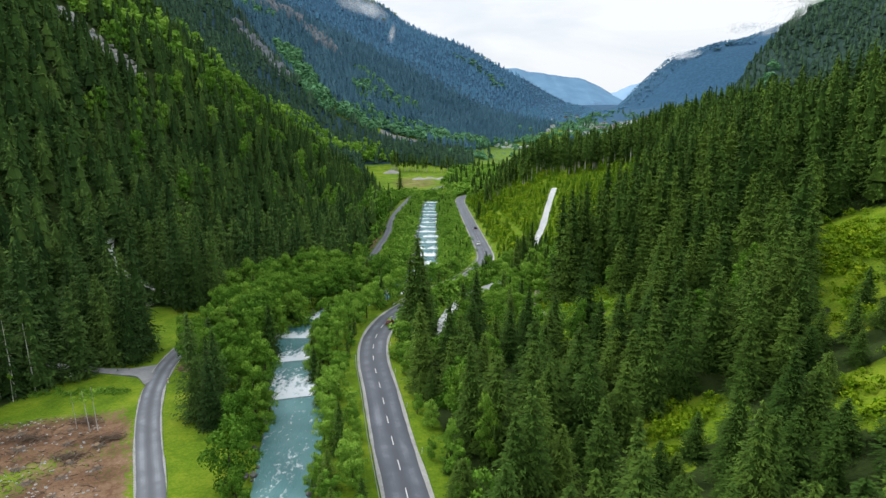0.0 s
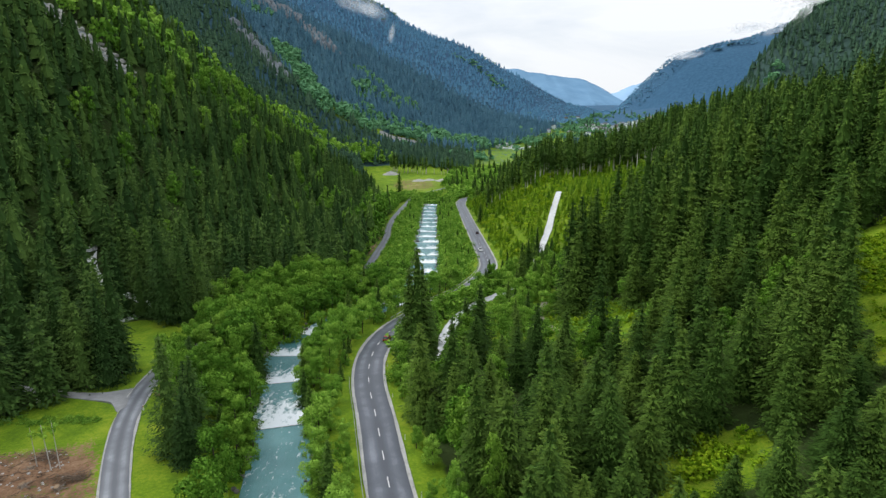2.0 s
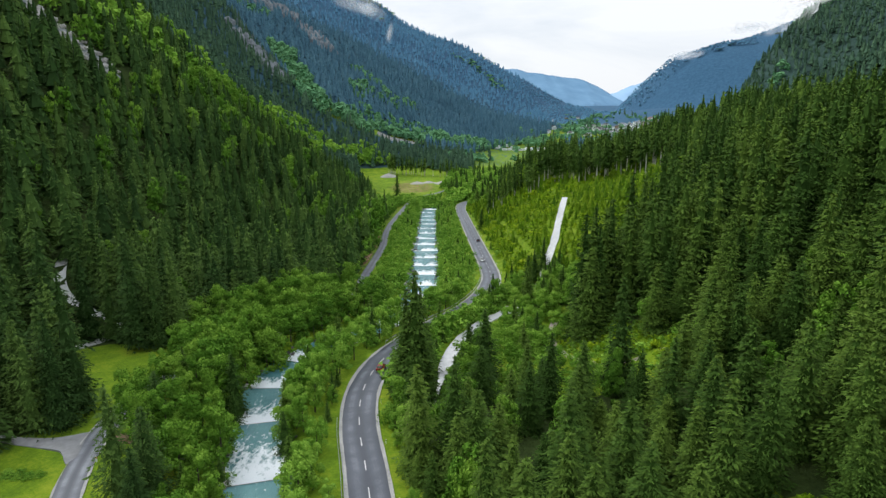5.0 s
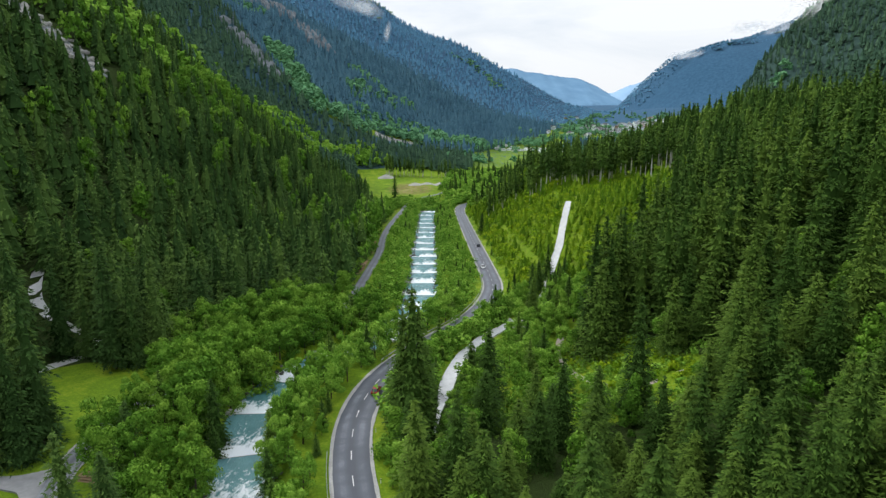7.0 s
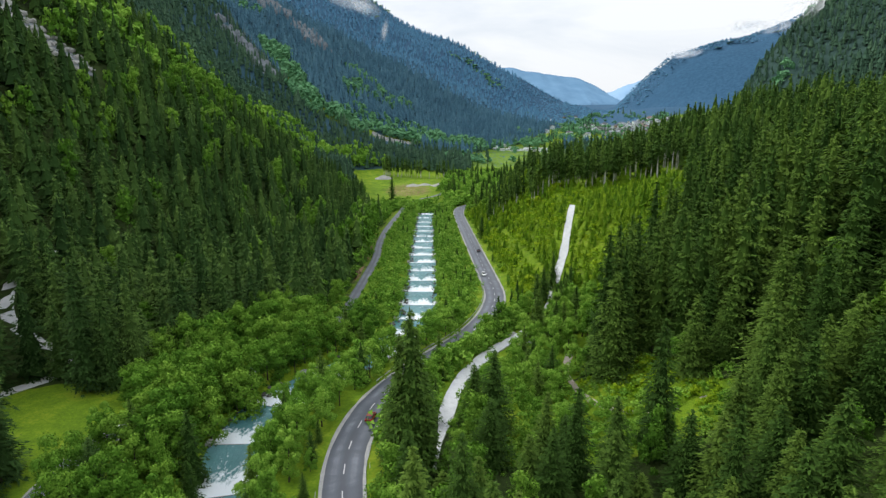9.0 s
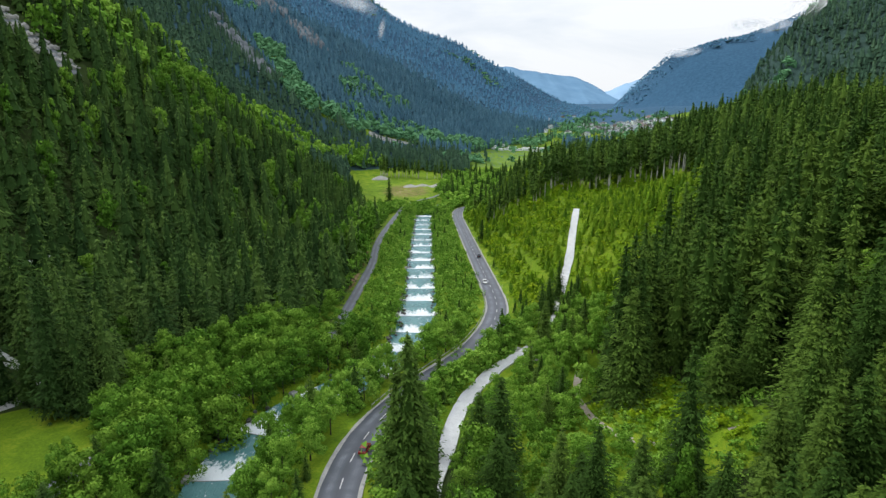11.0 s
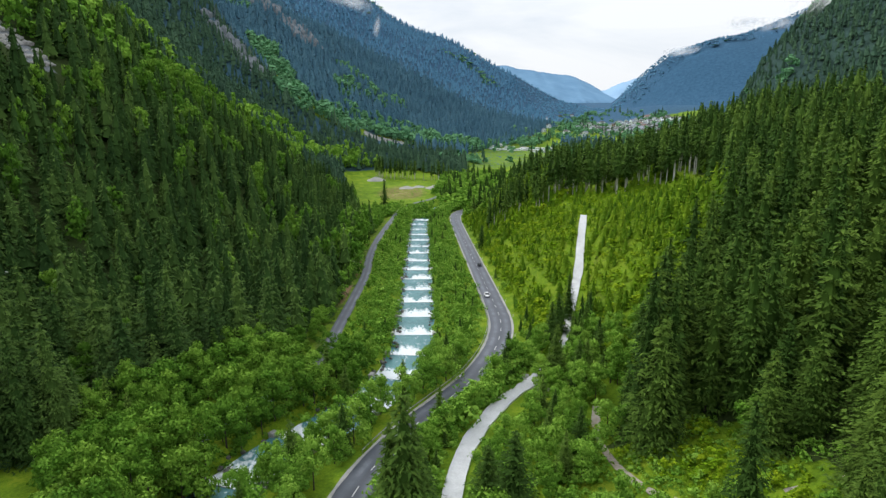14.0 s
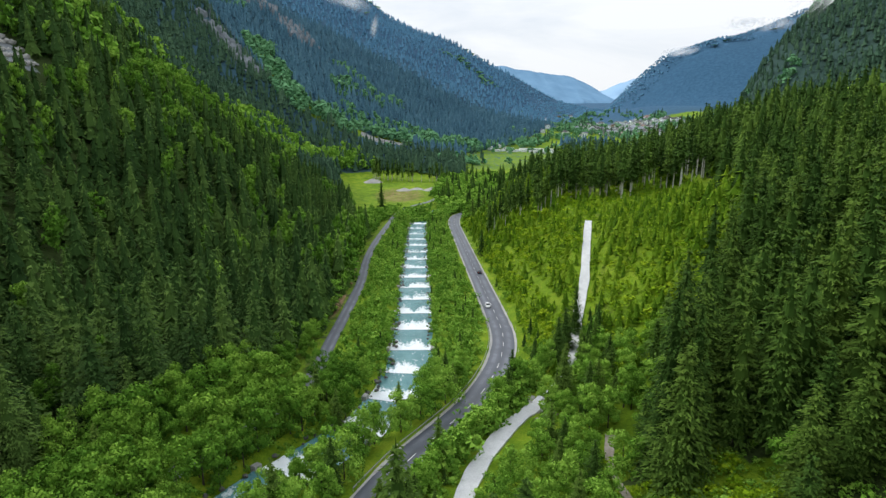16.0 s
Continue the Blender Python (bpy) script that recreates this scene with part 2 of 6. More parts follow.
# ---------------------------------------------------------------- plan of the valley
def curve(points, step=2.0):
    """A smooth line through plan points, sampled at even steps."""
    p = np.array(points, float)
    q = np.vstack([2 * p[0] - p[1], p, 2 * p[-1] - p[-2]])
    out = []
    for i in range(len(p) - 1):
        a, b, c, d = q[i], q[i + 1], q[i + 2], q[i + 3]
        n = max(2, int(np.linalg.norm(c - b) / step))
        s = np.linspace(0, 1, n, endpoint=False)[:, None]
        out.append(0.5 * (2 * b + (c - a) * s + (2 * a - 5 * b + 4 * c - d) * s ** 2 + (3 * b - a - 3 * c + d) * s ** 3))
    return np.vstack(out + [p[-1:]])


ROAD = curve([(14, -70), (9, -10), (4, 40), (0, 66), (-3.1, 85.5), (-6.6, 104.5), (-10.5, 128.4), (-13.6, 146.3), (-14.7, 162), (-13.2, 177), (-9.2, 191),
              (-1.2, 208), (6.2, 220), (14.6, 234), (21.8, 251), (26.6, 268), (29.2, 285), (29.8, 308), (29.9, 350), (30.0, 420), (30.3, 490),
              (31.0, 532), (34.5, 566), (44, 590), (62, 606), (90, 620)])
RIVER = curve([(-16, -70), (-19, -10), (-22, 40), (-23, 70), (-24.9, 90), (-27.2, 110), (-30.0, 128), (-36.2, 153), (-38.6, 172), (-36.5, 189), (-27.5, 206), (-14, 224.5),
               (-6.4, 241), (-2.0, 260), (-0.6, 283), (0.6, 322), (1.5, 378), (3.0, 470), (4.4, 528), (10.5, 585), (26, 625), (60, 680)], 1.0)
LANE = curve([(-14, -70), (-24, 0), (-34, 50), (-38, 70), (-44.7, 87), (-53.7, 106.4), (-60.0, 121.5), (-64.0, 134), (-66.8, 149), (-66.2, 168), (-57, 190), (-43, 212), (-31.5, 234),
              (-26.8, 252), (-25.4, 281), (-23.5, 321), (-22.3, 355), (-23.1, 403), (-21.6, 453), (-15.7, 538), (-12, 581), (-2, 622), (18, 660), (30, 700)])
SPUR = curve([(-65.2, 141.6), (-69.5, 142.3), (-76, 142.6), (-87.5, 145.2), (-99, 149)], 1.0)
BYWAY = curve([(-112, 176), (-106, 189), (-101.5, 198), (-96.0, 209), (-99, 219), (-110, 223), (-119.5, 228), (-126, 240), (-130, 256), (-127, 276)], 2.0)
GRAVEL = curve([(2.2, 158), (4.2, 172), (6.8, 187.6), (10.2, 200), (15, 211), (21.7, 222.8), (30, 233), (40, 246), (47, 262), (51.3, 277),
                (59.7, 300), (67.5, 326), (76.2, 354.5)])
TRACK = curve([(72, 166), (60, 168.5), (50, 170), (42, 178), (38.5, 190), (38, 201), (39.5, 208), (42, 215)])

FLOOR_Y = [-500, 0, 590, 700, 1000, 1450, 2200, 5200]
FLOOR_Z = [49.2, 16.2, -22.7, -27, -26, -14, -2, -2]
LEFT_Y = [-400, 170, 210, 260, 320, 450, 530, 600, 700, 800, 900, 960, 1050, 1400, 5200]
LEFT_X = [-122, -118, -108, -98, -80, -55, -48, -48, -62, -76, -92, -150, -420, -1500, -1500]
FLANK_Y = [-400, 700, 900, 1200, 1700, 2200, 2500, 3000, 5200]
FLANK_X = [-630, -130, 50, 180, 400, 655, 530, -100, -2500]
RIGHT_Y = [-400, 250, 330, 420, 520, 600, 900]
RIGHT_X = [38, 40, 38, 36, 45, 60, 120]
FAR_Y = [-400, 900, 1100, 1500, 2200, 2600, 3200, 5200]
FAR_X = [480, 470, 500, 682, 688, 940, 1940, 3950]


def vnoise(x, y, seed=0):
    """Smooth value noise, vectorised."""
    xi, yi = np.floor(x).astype(np.int64), np.floor(y).astype(np.int64)
    fx, fy = x - xi, y - yi
    fx, fy = fx * fx * (3 - 2 * fx), fy * fy * (3 - 2 * fy)

    def h(a, b):
        n = (a * 374761393 + b * 668265263 + seed * 974711) & 0x7FFFFFFF
        n = ((n ^ (n >> 13)) * 1274126177) & 0x7FFFFFFF
        return ((n ^ (n >> 16)) & 0xFFFF) / 65535.0

    return (h(xi, yi) * (1 - fx) + h(xi + 1, yi) * fx) * (1 - fy) + (h(xi, yi + 1) * (1 - fx) + h(xi + 1, yi + 1) * fx) * fy


def fbm(x, y, size, octaves=4, seed=0):
    v, amp, tot = 0.0, 1.0, 0.0
    for o in range(octaves):
        v = v + amp * (vnoise(x / size, y / size, seed + o) - 0.5)
        tot += amp
        amp, size = amp * 0.5, size * 0.5
    return v / tot * 2


def smooth(a, b, v):
    s = np.clip((v - a) / (b - a), 0, 1)
    return s * s * (3 - 2 * s)


def away(line, x, y):
    """Distance from plan points to a line, and the index of its nearest sample."""
    x, y = np.asarray(x, float), np.asarray(y, float)
    best, idx = np.full(x.shape, 1e9), np.zeros(x.shape, int)
    for i in range(len(line)):
        d = (x - line[i, 0]) ** 2 + (y - line[i, 1]) ** 2
        k = d < best
        best[k], idx[k] = d[k], i
    return np.sqrt(best), idx


def valley_floor(y):
    return np.interp(y, FLOOR_Y, FLOOR_Z)


def soft(d, r):
    """max(d, 0) with a rounded foot of radius r."""
    return np.where(d <= -r, 0, np.where(d >= r, d, (d + r) ** 2 / (4 * r)))


def bare(x, y):
    """The valley without roads and river."""
    x, y = np.asarray(x, float), np.asarray(y, float)
    z = valley_floor(y)
    wob = fbm(x, y, 120, 3, 5) * 18 * smooth(150, 400, y)
    # near spur on the left, ending at a side valley
    dl = soft(np.interp(y, LEFT_Y, LEFT_X) - x + wob, 14)
    left = 0.66 * dl + 0.0007 * np.minimum(dl, 350) ** 2
    left = np.minimum(left, 300 + left * 0.25)
    # long mountain flank behind it
    dm = soft(np.interp(y, FLANK_Y, FLANK_X) - x + wob, 40)
    flank = np.interp(dm, [0, 150, 3150], [0, 38, 38 + 0.515 * 3000])
    flank = np.minimum(flank, 520 + flank * 0.25) * smooth(700, 1000, y)
    # wooded hill on the right, with a terrace behind the clearing
    dr = soft(x - np.interp(y, RIGHT_Y, RIGHT_X), 9)
    hill = 0.48 * dr
    hill = np.where(hill < 62, hill, 62 + 26 * (1 - np.exp(-(hill - 62) / 26)))
    bank = np.interp(dr, [0, 41, 95, 175, 400], [0, 30.3, 37, 66, 76])
    hill = hill + (bank - hill) * smooth(240, 320, y)
    hill = hill * (1 - 0.88 * smooth(460, 720, y))
    # two mountains on the right, the farther behind the village
    crest = np.interp(x, [420, 480, 535, 560, 584, 608, 668, 748, 930, 1500], [0, 46, 112, 156, 180, 205, 258, 320, 430, 690])
    back = 1000 + 0.35 * (x - 505)
    far = crest - 0.42 * soft(back - y, 60) - 1.3 * soft(y - back - 50, 50)
    crest = np.interp(x, [600, 667, 776, 842, 931, 1023, 1115, 1283, 2000], [0, 8, 102, 184, 221, 255, 268, 320, 490])
    far = np.maximum(np.maximum(far, crest - 0.5 * soft(2100 - y, 80) - 0.3 * soft(y - 2180, 80)), 0)
    fan = 37 * smooth(430, 730, x) * smooth(1050, 1400, y) * (1 - smooth(1800, 2200, y))
    rough = fbm(x, y, 60, 4, 11)
    big = fbm(x, y, 260, 4, 23)
    z = z + np.maximum(left, flank) + hill + np.maximum(far, fan)
    z = z + rough * (0.5 + 3.0 * smooth(5, 80, left + hill)) + big * 40 * smooth(120, 330, np.maximum(left, flank) + far) * smooth(600, 1000, y)
    return z


def line_z(line, lift):
    """Heights along a way: the ground under it, evened out, and lifted."""
    z = bare(line[:, 0], line[:, 1])
    k = np.ones(15) / 15
    return np.convolve(np.pad(z, 7, mode="edge"), k, "valid") + lift


def along(line):
    return np.concatenate([[0], np.cumsum(np.linalg.norm(np.diff(line, axis=0), axis=1))])


def sideways(line):
    d = np.gradient(line, axis=0)
    d /= np.linalg.norm(d, axis=1)[:, None]
    return np.stack([d[:, 1], -d[:, 0]], 1)


ROAD_Z = valley_floor(ROAD[:, 1]) + 1.2
LANE_Z = np.where(LANE[:, 1] > 225, valley_floor(LANE[:, 1]) + 2.0, valley_floor(LANE[:, 1]) + 1.0)
LANE_Z = np.convolve(np.pad(LANE_Z, 7, mode="edge"), np.ones(15) / 15, "valid")
SPUR_Z, BYWAY_Z, TRACK_Z, GRAVEL_Z = line_z(SPUR, 0.9), line_z(BYWAY, 0.6), line_z(TRACK, 0.3), line_z(GRAVEL, 0.65)
WAYS = [(ROAD, ROAD_Z, 4.6, 5.0), (LANE, LANE_Z, 3.0, 4.0), (SPUR, SPUR_Z, 2.4, 3.0), (BYWAY, BYWAY_Z, 2.2, 3.0),
        (GRAVEL, GRAVEL_Z, 3.8, 4.0), (TRACK, TRACK_Z, 2.0, 3.0)]
WEIR_Y = [130.0, 153.5, 172.5, 190.5, 207.0, 223.6, 240.8, 258.8, 277.7, 297.9, 317.4, 336.7, 356.4, 375.5, 396.4, 417.4, 437.5, 459.0, 481.0, 501.7, 525.7, 548.0]


def ground_z(x, y):
    """Height of the finished ground sheet."""
    x, y = np.asarray(x, float), np.asarray(y, float)
    z = bare(x, y)
    near = (x > -150) & (x < 120) & (y > -90) & (y < 720)
    if near.any():
        xs, ys, zs = x[near], y[near], z[near]
        zs = np.where((ys > -90) & (ys < 620) & (zs < valley_floor(ys) + 3), zs + 0.6, zs)
        for line, lz, half, blend in reversed(WAYS):
            d, i = away(line, xs, ys)
            f = 1 - smooth(half, half + blend, d)
            zs = zs * (1 - f) + (lz[i] - (0.45 if line is GRAVEL else 0.14)) * f
        d, i = away(RIVER, xs, ys)
        f = 1 - smooth(4.0, 9.5, d)
        zs = zs * (1 - f) + (valley_floor(ys) - 4.2) * f
        z = z.copy()
        z[near] = zs
    return z


def grown(a, b, fine, coarse_to, ratio):
    """Grid lines: even from a to b, widening outwards to both ends of coarse_to."""
    g = list(np.arange(a, b + 1e-6, fine))
    for end, sign in ((coarse_to[0], -1), (coarse_to[1], 1)):
        s, v = fine, a if sign < 0 else b
        while (v - end) * sign < 0:
            s *= ratio
            v += s * sign
            g.append(v)
    return np.array(sorted(g))


def mesh_of(name, verts, faces, material, smooth_shade=False, attrs=()):
    """A mesh from arrays of corners and of equal-sided faces."""
    verts, faces = np.asarray(verts, np.float32), np.asarray(faces, np.int32)
    me = bpy.data.meshes.new(name)
    n, k = faces.shape
    me.vertices.add(len(verts))
    me.vertices.foreach_set("co", verts.ravel())
    me.loops.add(n * k)
    me.loops.foreach_set("vertex_index", faces.ravel())
    me.polygons.add(n)
    me.polygons.foreach_set("loop_start", np.arange(0, n * k, k, dtype=np.int32))
    me.polygons.foreach_set("use_smooth", np.full(n, smooth_shade, bool))
    for key, values in attrs:
        at = me.attributes.new(key, "FLOAT", "POINT")
        at.data.foreach_set("value", np.asarray(values, np.float32))
    me.update(calc_edges=True)
    if material:
        me.materials.append(material)
    return me


def part(name, me, parent=None, label="", pose_=None):
    ob = new(name, me)
    if parent:
        ob.parent = parent
    if pose_ is not None:
        ob.matrix_basis = pose_
    return tagged(ob, label)


def grid_faces(nu, nv):
    i = np.arange(nu - 1)[:, None] * nv + np.arange(nv - 1)[None, :]
    i = i.ravel()
    return np.stack([i, i + nv, i + nv + 1, i + 1], 1)


# ---------------------------------------------------------------- zones of growth
RIGHT_WOOD_Y = [0, 70, 105, 146, 176, 183, 200, 230, 260, 300, 350, 400, 444, 454, 520, 600, 800]
RIGHT_WOOD_X = [9, 7, 3, -4.5, -3.5, 26, 40, 57, 89, 118, 135, 150, 150, 104, 80, 70, 120]
LEFT_WOOD_Y = [0, 60, 110, 143, 150, 159, 166, 199, 206, 216, 225, 258, 305, 350, 400, 450, 500, 560, 600, 700, 800, 860]
LEFT_WOOD_X = [-112, -104, -96, -87, -75.5, -78, -95, -103, -75, -66, -58, -41, -30.5, -28.5, -29.5, -29, -34, -48, -53, -60, -64, -30]


def in_field(x, y):
    """The clear-cut and mown grass along the lane."""
    right = np.interp(y, LANE[:, 1], LANE[:, 0]) + np.interp(y, [60, 105, 125, 136, 143, 152, 205], [9, 9.5, 9, 7, 3.4, 2.8, 2.5])
    return (x < right) & (x > np.interp(y, LEFT_WOOD_Y, LEFT_WOOD_X)) & (y < 207) & (y > 20)


def in_meadow(x, y):
    return (y > 585) & (y < 800) & (x > np.interp(y, LEFT_WOOD_Y, LEFT_WOOD_X) + 5) & (x < np.interp(y, [585, 700, 800], [0, 14, 34]))


def on_fan(x, y):
    """The open ground that carries the village."""
    return (y > 1150) & (y < 2050) & (x > np.interp(y, FLANK_Y, FLANK_X) + 14) & (x < np.interp(y, FAR_Y, FAR_X) + 8)


GLADES = [(51, 183, 8.0), (53, 194, 4.5), (58, 170, 6.0), (46, 172, 4.0), (39, 205, 4.0), (39, 191, 4.0), (101, 136, 9), (92, 124, 6), (86, 113, 5), (46, 102, 7.0), (50, 104, 6), (42, 95, 4.5), (109, 147, 14), (76, 91, 6), (73, 84, 5), (-84, 216, 5)]


def wooded(x, y):
    """0 on meadows and verges, 1 under trees."""
    r = smooth(-3, 4, x - np.interp(y, RIGHT_WOOD_Y, RIGHT_WOOD_X))
    l = smooth(-3, 4, np.interp(y, LEFT_WOOD_Y, LEFT_WOOD_X) - x)
    v = np.maximum(r, l)
    up = bare(x, y) - valley_floor(y)
    v = np.where(y > 640, smooth(5, 10, up), v)
    v = np.where(y > 900, np.maximum(v, 0.43), v)
    v = np.where(on_fan(x, y), np.where(y > 1560, 0.9, 0.32), v)
    for cx, cy, r_ in GLADES:
        v = np.where(np.hypot(x - cx, y - cy) < r_ * 1.3, 0.0, v)
    v = np.where((x > 8) & (x < 62) & (y > 158) & (y < 192), np.minimum(v, 0.25), v)
    clear_ = (y > 238) & (y < 400) & (x > 38) & (x < np.interp(y, RIGHT_WOOD_Y, RIGHT_WOOD_X) - 2)
    v = np.where(clear_, 0.36, v)
    verge_ = (y > 236) & (y < 560) & (x < np.interp(y, LANE[:, 1], LANE[:, 0])) & (x > np.interp(y, LANE[:, 1], LANE[:, 0]) - 14)
    v = np.where(verge_, np.maximum(v, 0.45), v)
    return np.where(in_meadow(x, y), 0.0, v)


SCREE = curve([(-262, 423), (-242, 430), (-228, 435), (-206, 433), (-192, 428)], 4)
GRAVEL_SLIP = curve([(-66, 984), (-46, 990), (-24, 996), (-10, 1002)], 4)
CRAG = curve([(-330, 1150), (-308, 1135), (-262, 1070), (-219, 1006)], 6)
CLIFF = curve([(-345, 1385), (-300, 1400), (-252, 1410), (-215, 1350), (-185, 1312)], 8)
LEAFY_BAND = curve([(-235, 470), (-217, 508), (-178, 522), (-160, 548), (-160, 605), (-140, 625), (-132, 690), (-136, 765), (-120, 840), (-80, 868)], 8)
LEAFY_FOOT = curve([(-245, 1160), (-212, 1095), (-180, 1030), (-152, 980), (-80, 982), (-20, 1018), (33, 1061), (90, 1090)], 10)
GRASS_RIDE = curve([(42, 425), (47, 400), (49, 360), (49, 318), (51, 283), (49, 262)], 4)


def stony(x, y):
    """1 on scree and bare crags."""
    v = np.zeros(np.shape(x))
    for line, w in ((SCREE, 7), (GRAVEL_SLIP, 7), (CRAG, 13), (CLIFF, 20)):
        v = np.maximum(v, 1 - smooth(w * 0.5, w * 1.3, away(line, x, y)[0]))
    return v


# ---------------------------------------------------------------- ground, ways and water
gx = grown(-105, 105, 2.0, (-2600, 3000), 1.08)
gy = grown(-60, 610, 3.0, (-500, 4900), 1.06)
GX, GY = np.meshgrid(gx, gy, indexing="ij")
GZ = ground_z(GX.ravel(), GY.ravel())
fx_, fy_ = GX.ravel(), GY.ravel()
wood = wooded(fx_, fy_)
soil = (0.72 + 0.55 * fbm(fx_, fy_, 9, 3, 19)) * (1 - smooth(-49.0, -45.6, fx_ + 0.46 * (fy_ - 87) + 2.0 * fbm(fx_, fy_, 9, 2, 44))) * (1 - smooth(112, 124, fy_ - 0.34 * (fx_ + 76))) * smooth(-112, -104, fx_) * smooth(48, 66, fy_)
soil = np.maximum(soil, 0.50 * (1 - smooth(14, 34, np.hypot((fx_ + 12) * 0.8, (fy_ - 715) * 0.45))))
lane_d_, lane_i_ = away(LANE, fx_, fy_)
soil = np.maximum(soil, (0.60 + 0.3 * fbm(fx_, fy_, 10, 2, 21)) * (1 - smooth(1.0, 3.0, np.abs(lane_d_ - 4.8))) * (fx_ < LANE[lane_i_, 0]) * smooth(290, 315, fy_) * (1 - smooth(400, 430, fy_)))
wood = wood * (1 - 0.9 * (1 - smooth(10, 22, away(LEAFY_FOOT, fx_, fy_)[0])))
slope_rock = stony(fx_, fy_)
# the far mask sets how much haze colour the wooded ground takes
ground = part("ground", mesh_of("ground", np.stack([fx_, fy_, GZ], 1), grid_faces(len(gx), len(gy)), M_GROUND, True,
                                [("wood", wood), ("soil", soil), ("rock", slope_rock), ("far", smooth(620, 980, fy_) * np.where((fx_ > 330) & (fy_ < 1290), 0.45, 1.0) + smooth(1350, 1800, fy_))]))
tagged(ground, "green alpine valley floor rising to wooded mountainsides", "ground", kind="structure")


def ribbon(name, line, zs, half, material, thick=0.25, cols=9, crown=0.0, attrs=True):
    """A strip of paving of that half width, with sides that go into the ground."""
    side = sideways(line)
    u = np.linspace(-1, 1, cols)
    half = np.broadcast_to(np.asarray(half, float).reshape(-1, 1), (len(line), 1))
    x = line[:, :1] + side[:, :1] * u * half
    y = line[:, 1:] + side[:, 1:] * u * half
    z = zs[:, None] + crown * (1 - np.abs(u)) + np.zeros_like(x)
    x = np.hstack([x[:, :1], x, x[:, -1:]])
    y = np.hstack([y[:, :1], y, y[:, -1:]])
    z = np.hstack([z[:, :1] - thick, z, z[:, -1:] - thick])
    uu = np.concatenate([[0], (u + 1) / 2, [1]])
    n = len(line)
    return mesh_of(name, np.stack([x.ravel(), y.ravel(), z.ravel()], 1), grid_faces(n, cols + 2)[:, ::-1], material, False,
                   [("across", np.tile(uu, n))])


road = part("road", ribbon("road", ROAD, ROAD_Z, 3.65, M_ASPHALT, 0.4, 13, 0.06))
tagged(road, "winding two-lane asphalt road with worn grey surface", "road", kind="structure")
fork = int(np.searchsorted(LANE[:, 1], 228))
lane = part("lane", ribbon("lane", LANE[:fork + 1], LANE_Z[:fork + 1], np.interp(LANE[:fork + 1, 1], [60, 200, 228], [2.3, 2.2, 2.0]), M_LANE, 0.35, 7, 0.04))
# the road's darker asphalt is used here to colour in the lane's shade
part("upper_lane", ribbon("upper_lane", LANE[fork:], LANE_Z[fork:], 1.95, M_ASPHALT, 0.35, 7, 0.04), lane, "upper length of the lane, its shade put into darker asphalt colour")
tagged(lane, "narrow asphalt lane along the wooded slope", "road", kind="structure")


def strip(name, line, zs, a, b, at, half, lift, material, parent, label="", ragged=0.0):
    """A painted or paved strip between the lengths a and b along a way, at a sideways offset."""
    s = along(line)
    t_ = np.linspace(a, b, max(2, int((b - a) / 2) + 1))
    side = sideways(line)
    cx = [np.interp(t_, s, line[:, k] + side[:, k] * at) for k in (0, 1)]
    sx = [np.interp(t_, s, side[:, k]) for k in (0, 1)]
    cz = np.interp(t_, s, zs) + lift
    v = []
    wob_ = 1 + ragged * fbm(cx[0], cx[1], 5.0, 3, 41)
    for o, dz in ((-half, -lift - 0.02), (-half, 0), (half, 0), (half, -lift - 0.02)):
        v.append(np.stack([cx[0] + sx[0] * o * wob_, cx[1] + sx[1] * o * wob_, cz + dz], 1))
    v = np.stack(v, 1).reshape(-1, 3)
    return part(name, mesh_of(name, v, grid_faces(len(t_), 4)[:, ::-1], material), parent, label)


for at in (-2.35, 2.35):
    strip("lane_shoulder", LANE, LANE_Z, 0, np.interp(205, LANE[:, 1], along(LANE)), at * 1.02, 0.14, 0.015, M_VERGE, lane, "pale gravel edge of the lane", 2.2)
road_len = along(ROAD)[-1]
for k in range(int(road_len / 9)):
    strip("centre_dash", ROAD, ROAD_Z, k * 9.0 + 3.0, k * 9.0 + 6.4, 0.0, 0.09, 0.072, M_PAINT, road)
for at in (-3.75, 3.75):
    strip("road_shoulder", ROAD, ROAD_Z, 0, road_len, at * 1.03, 0.34, 0.03, M_VERGE, road, "pale gravel shoulder of the road", 0.6)

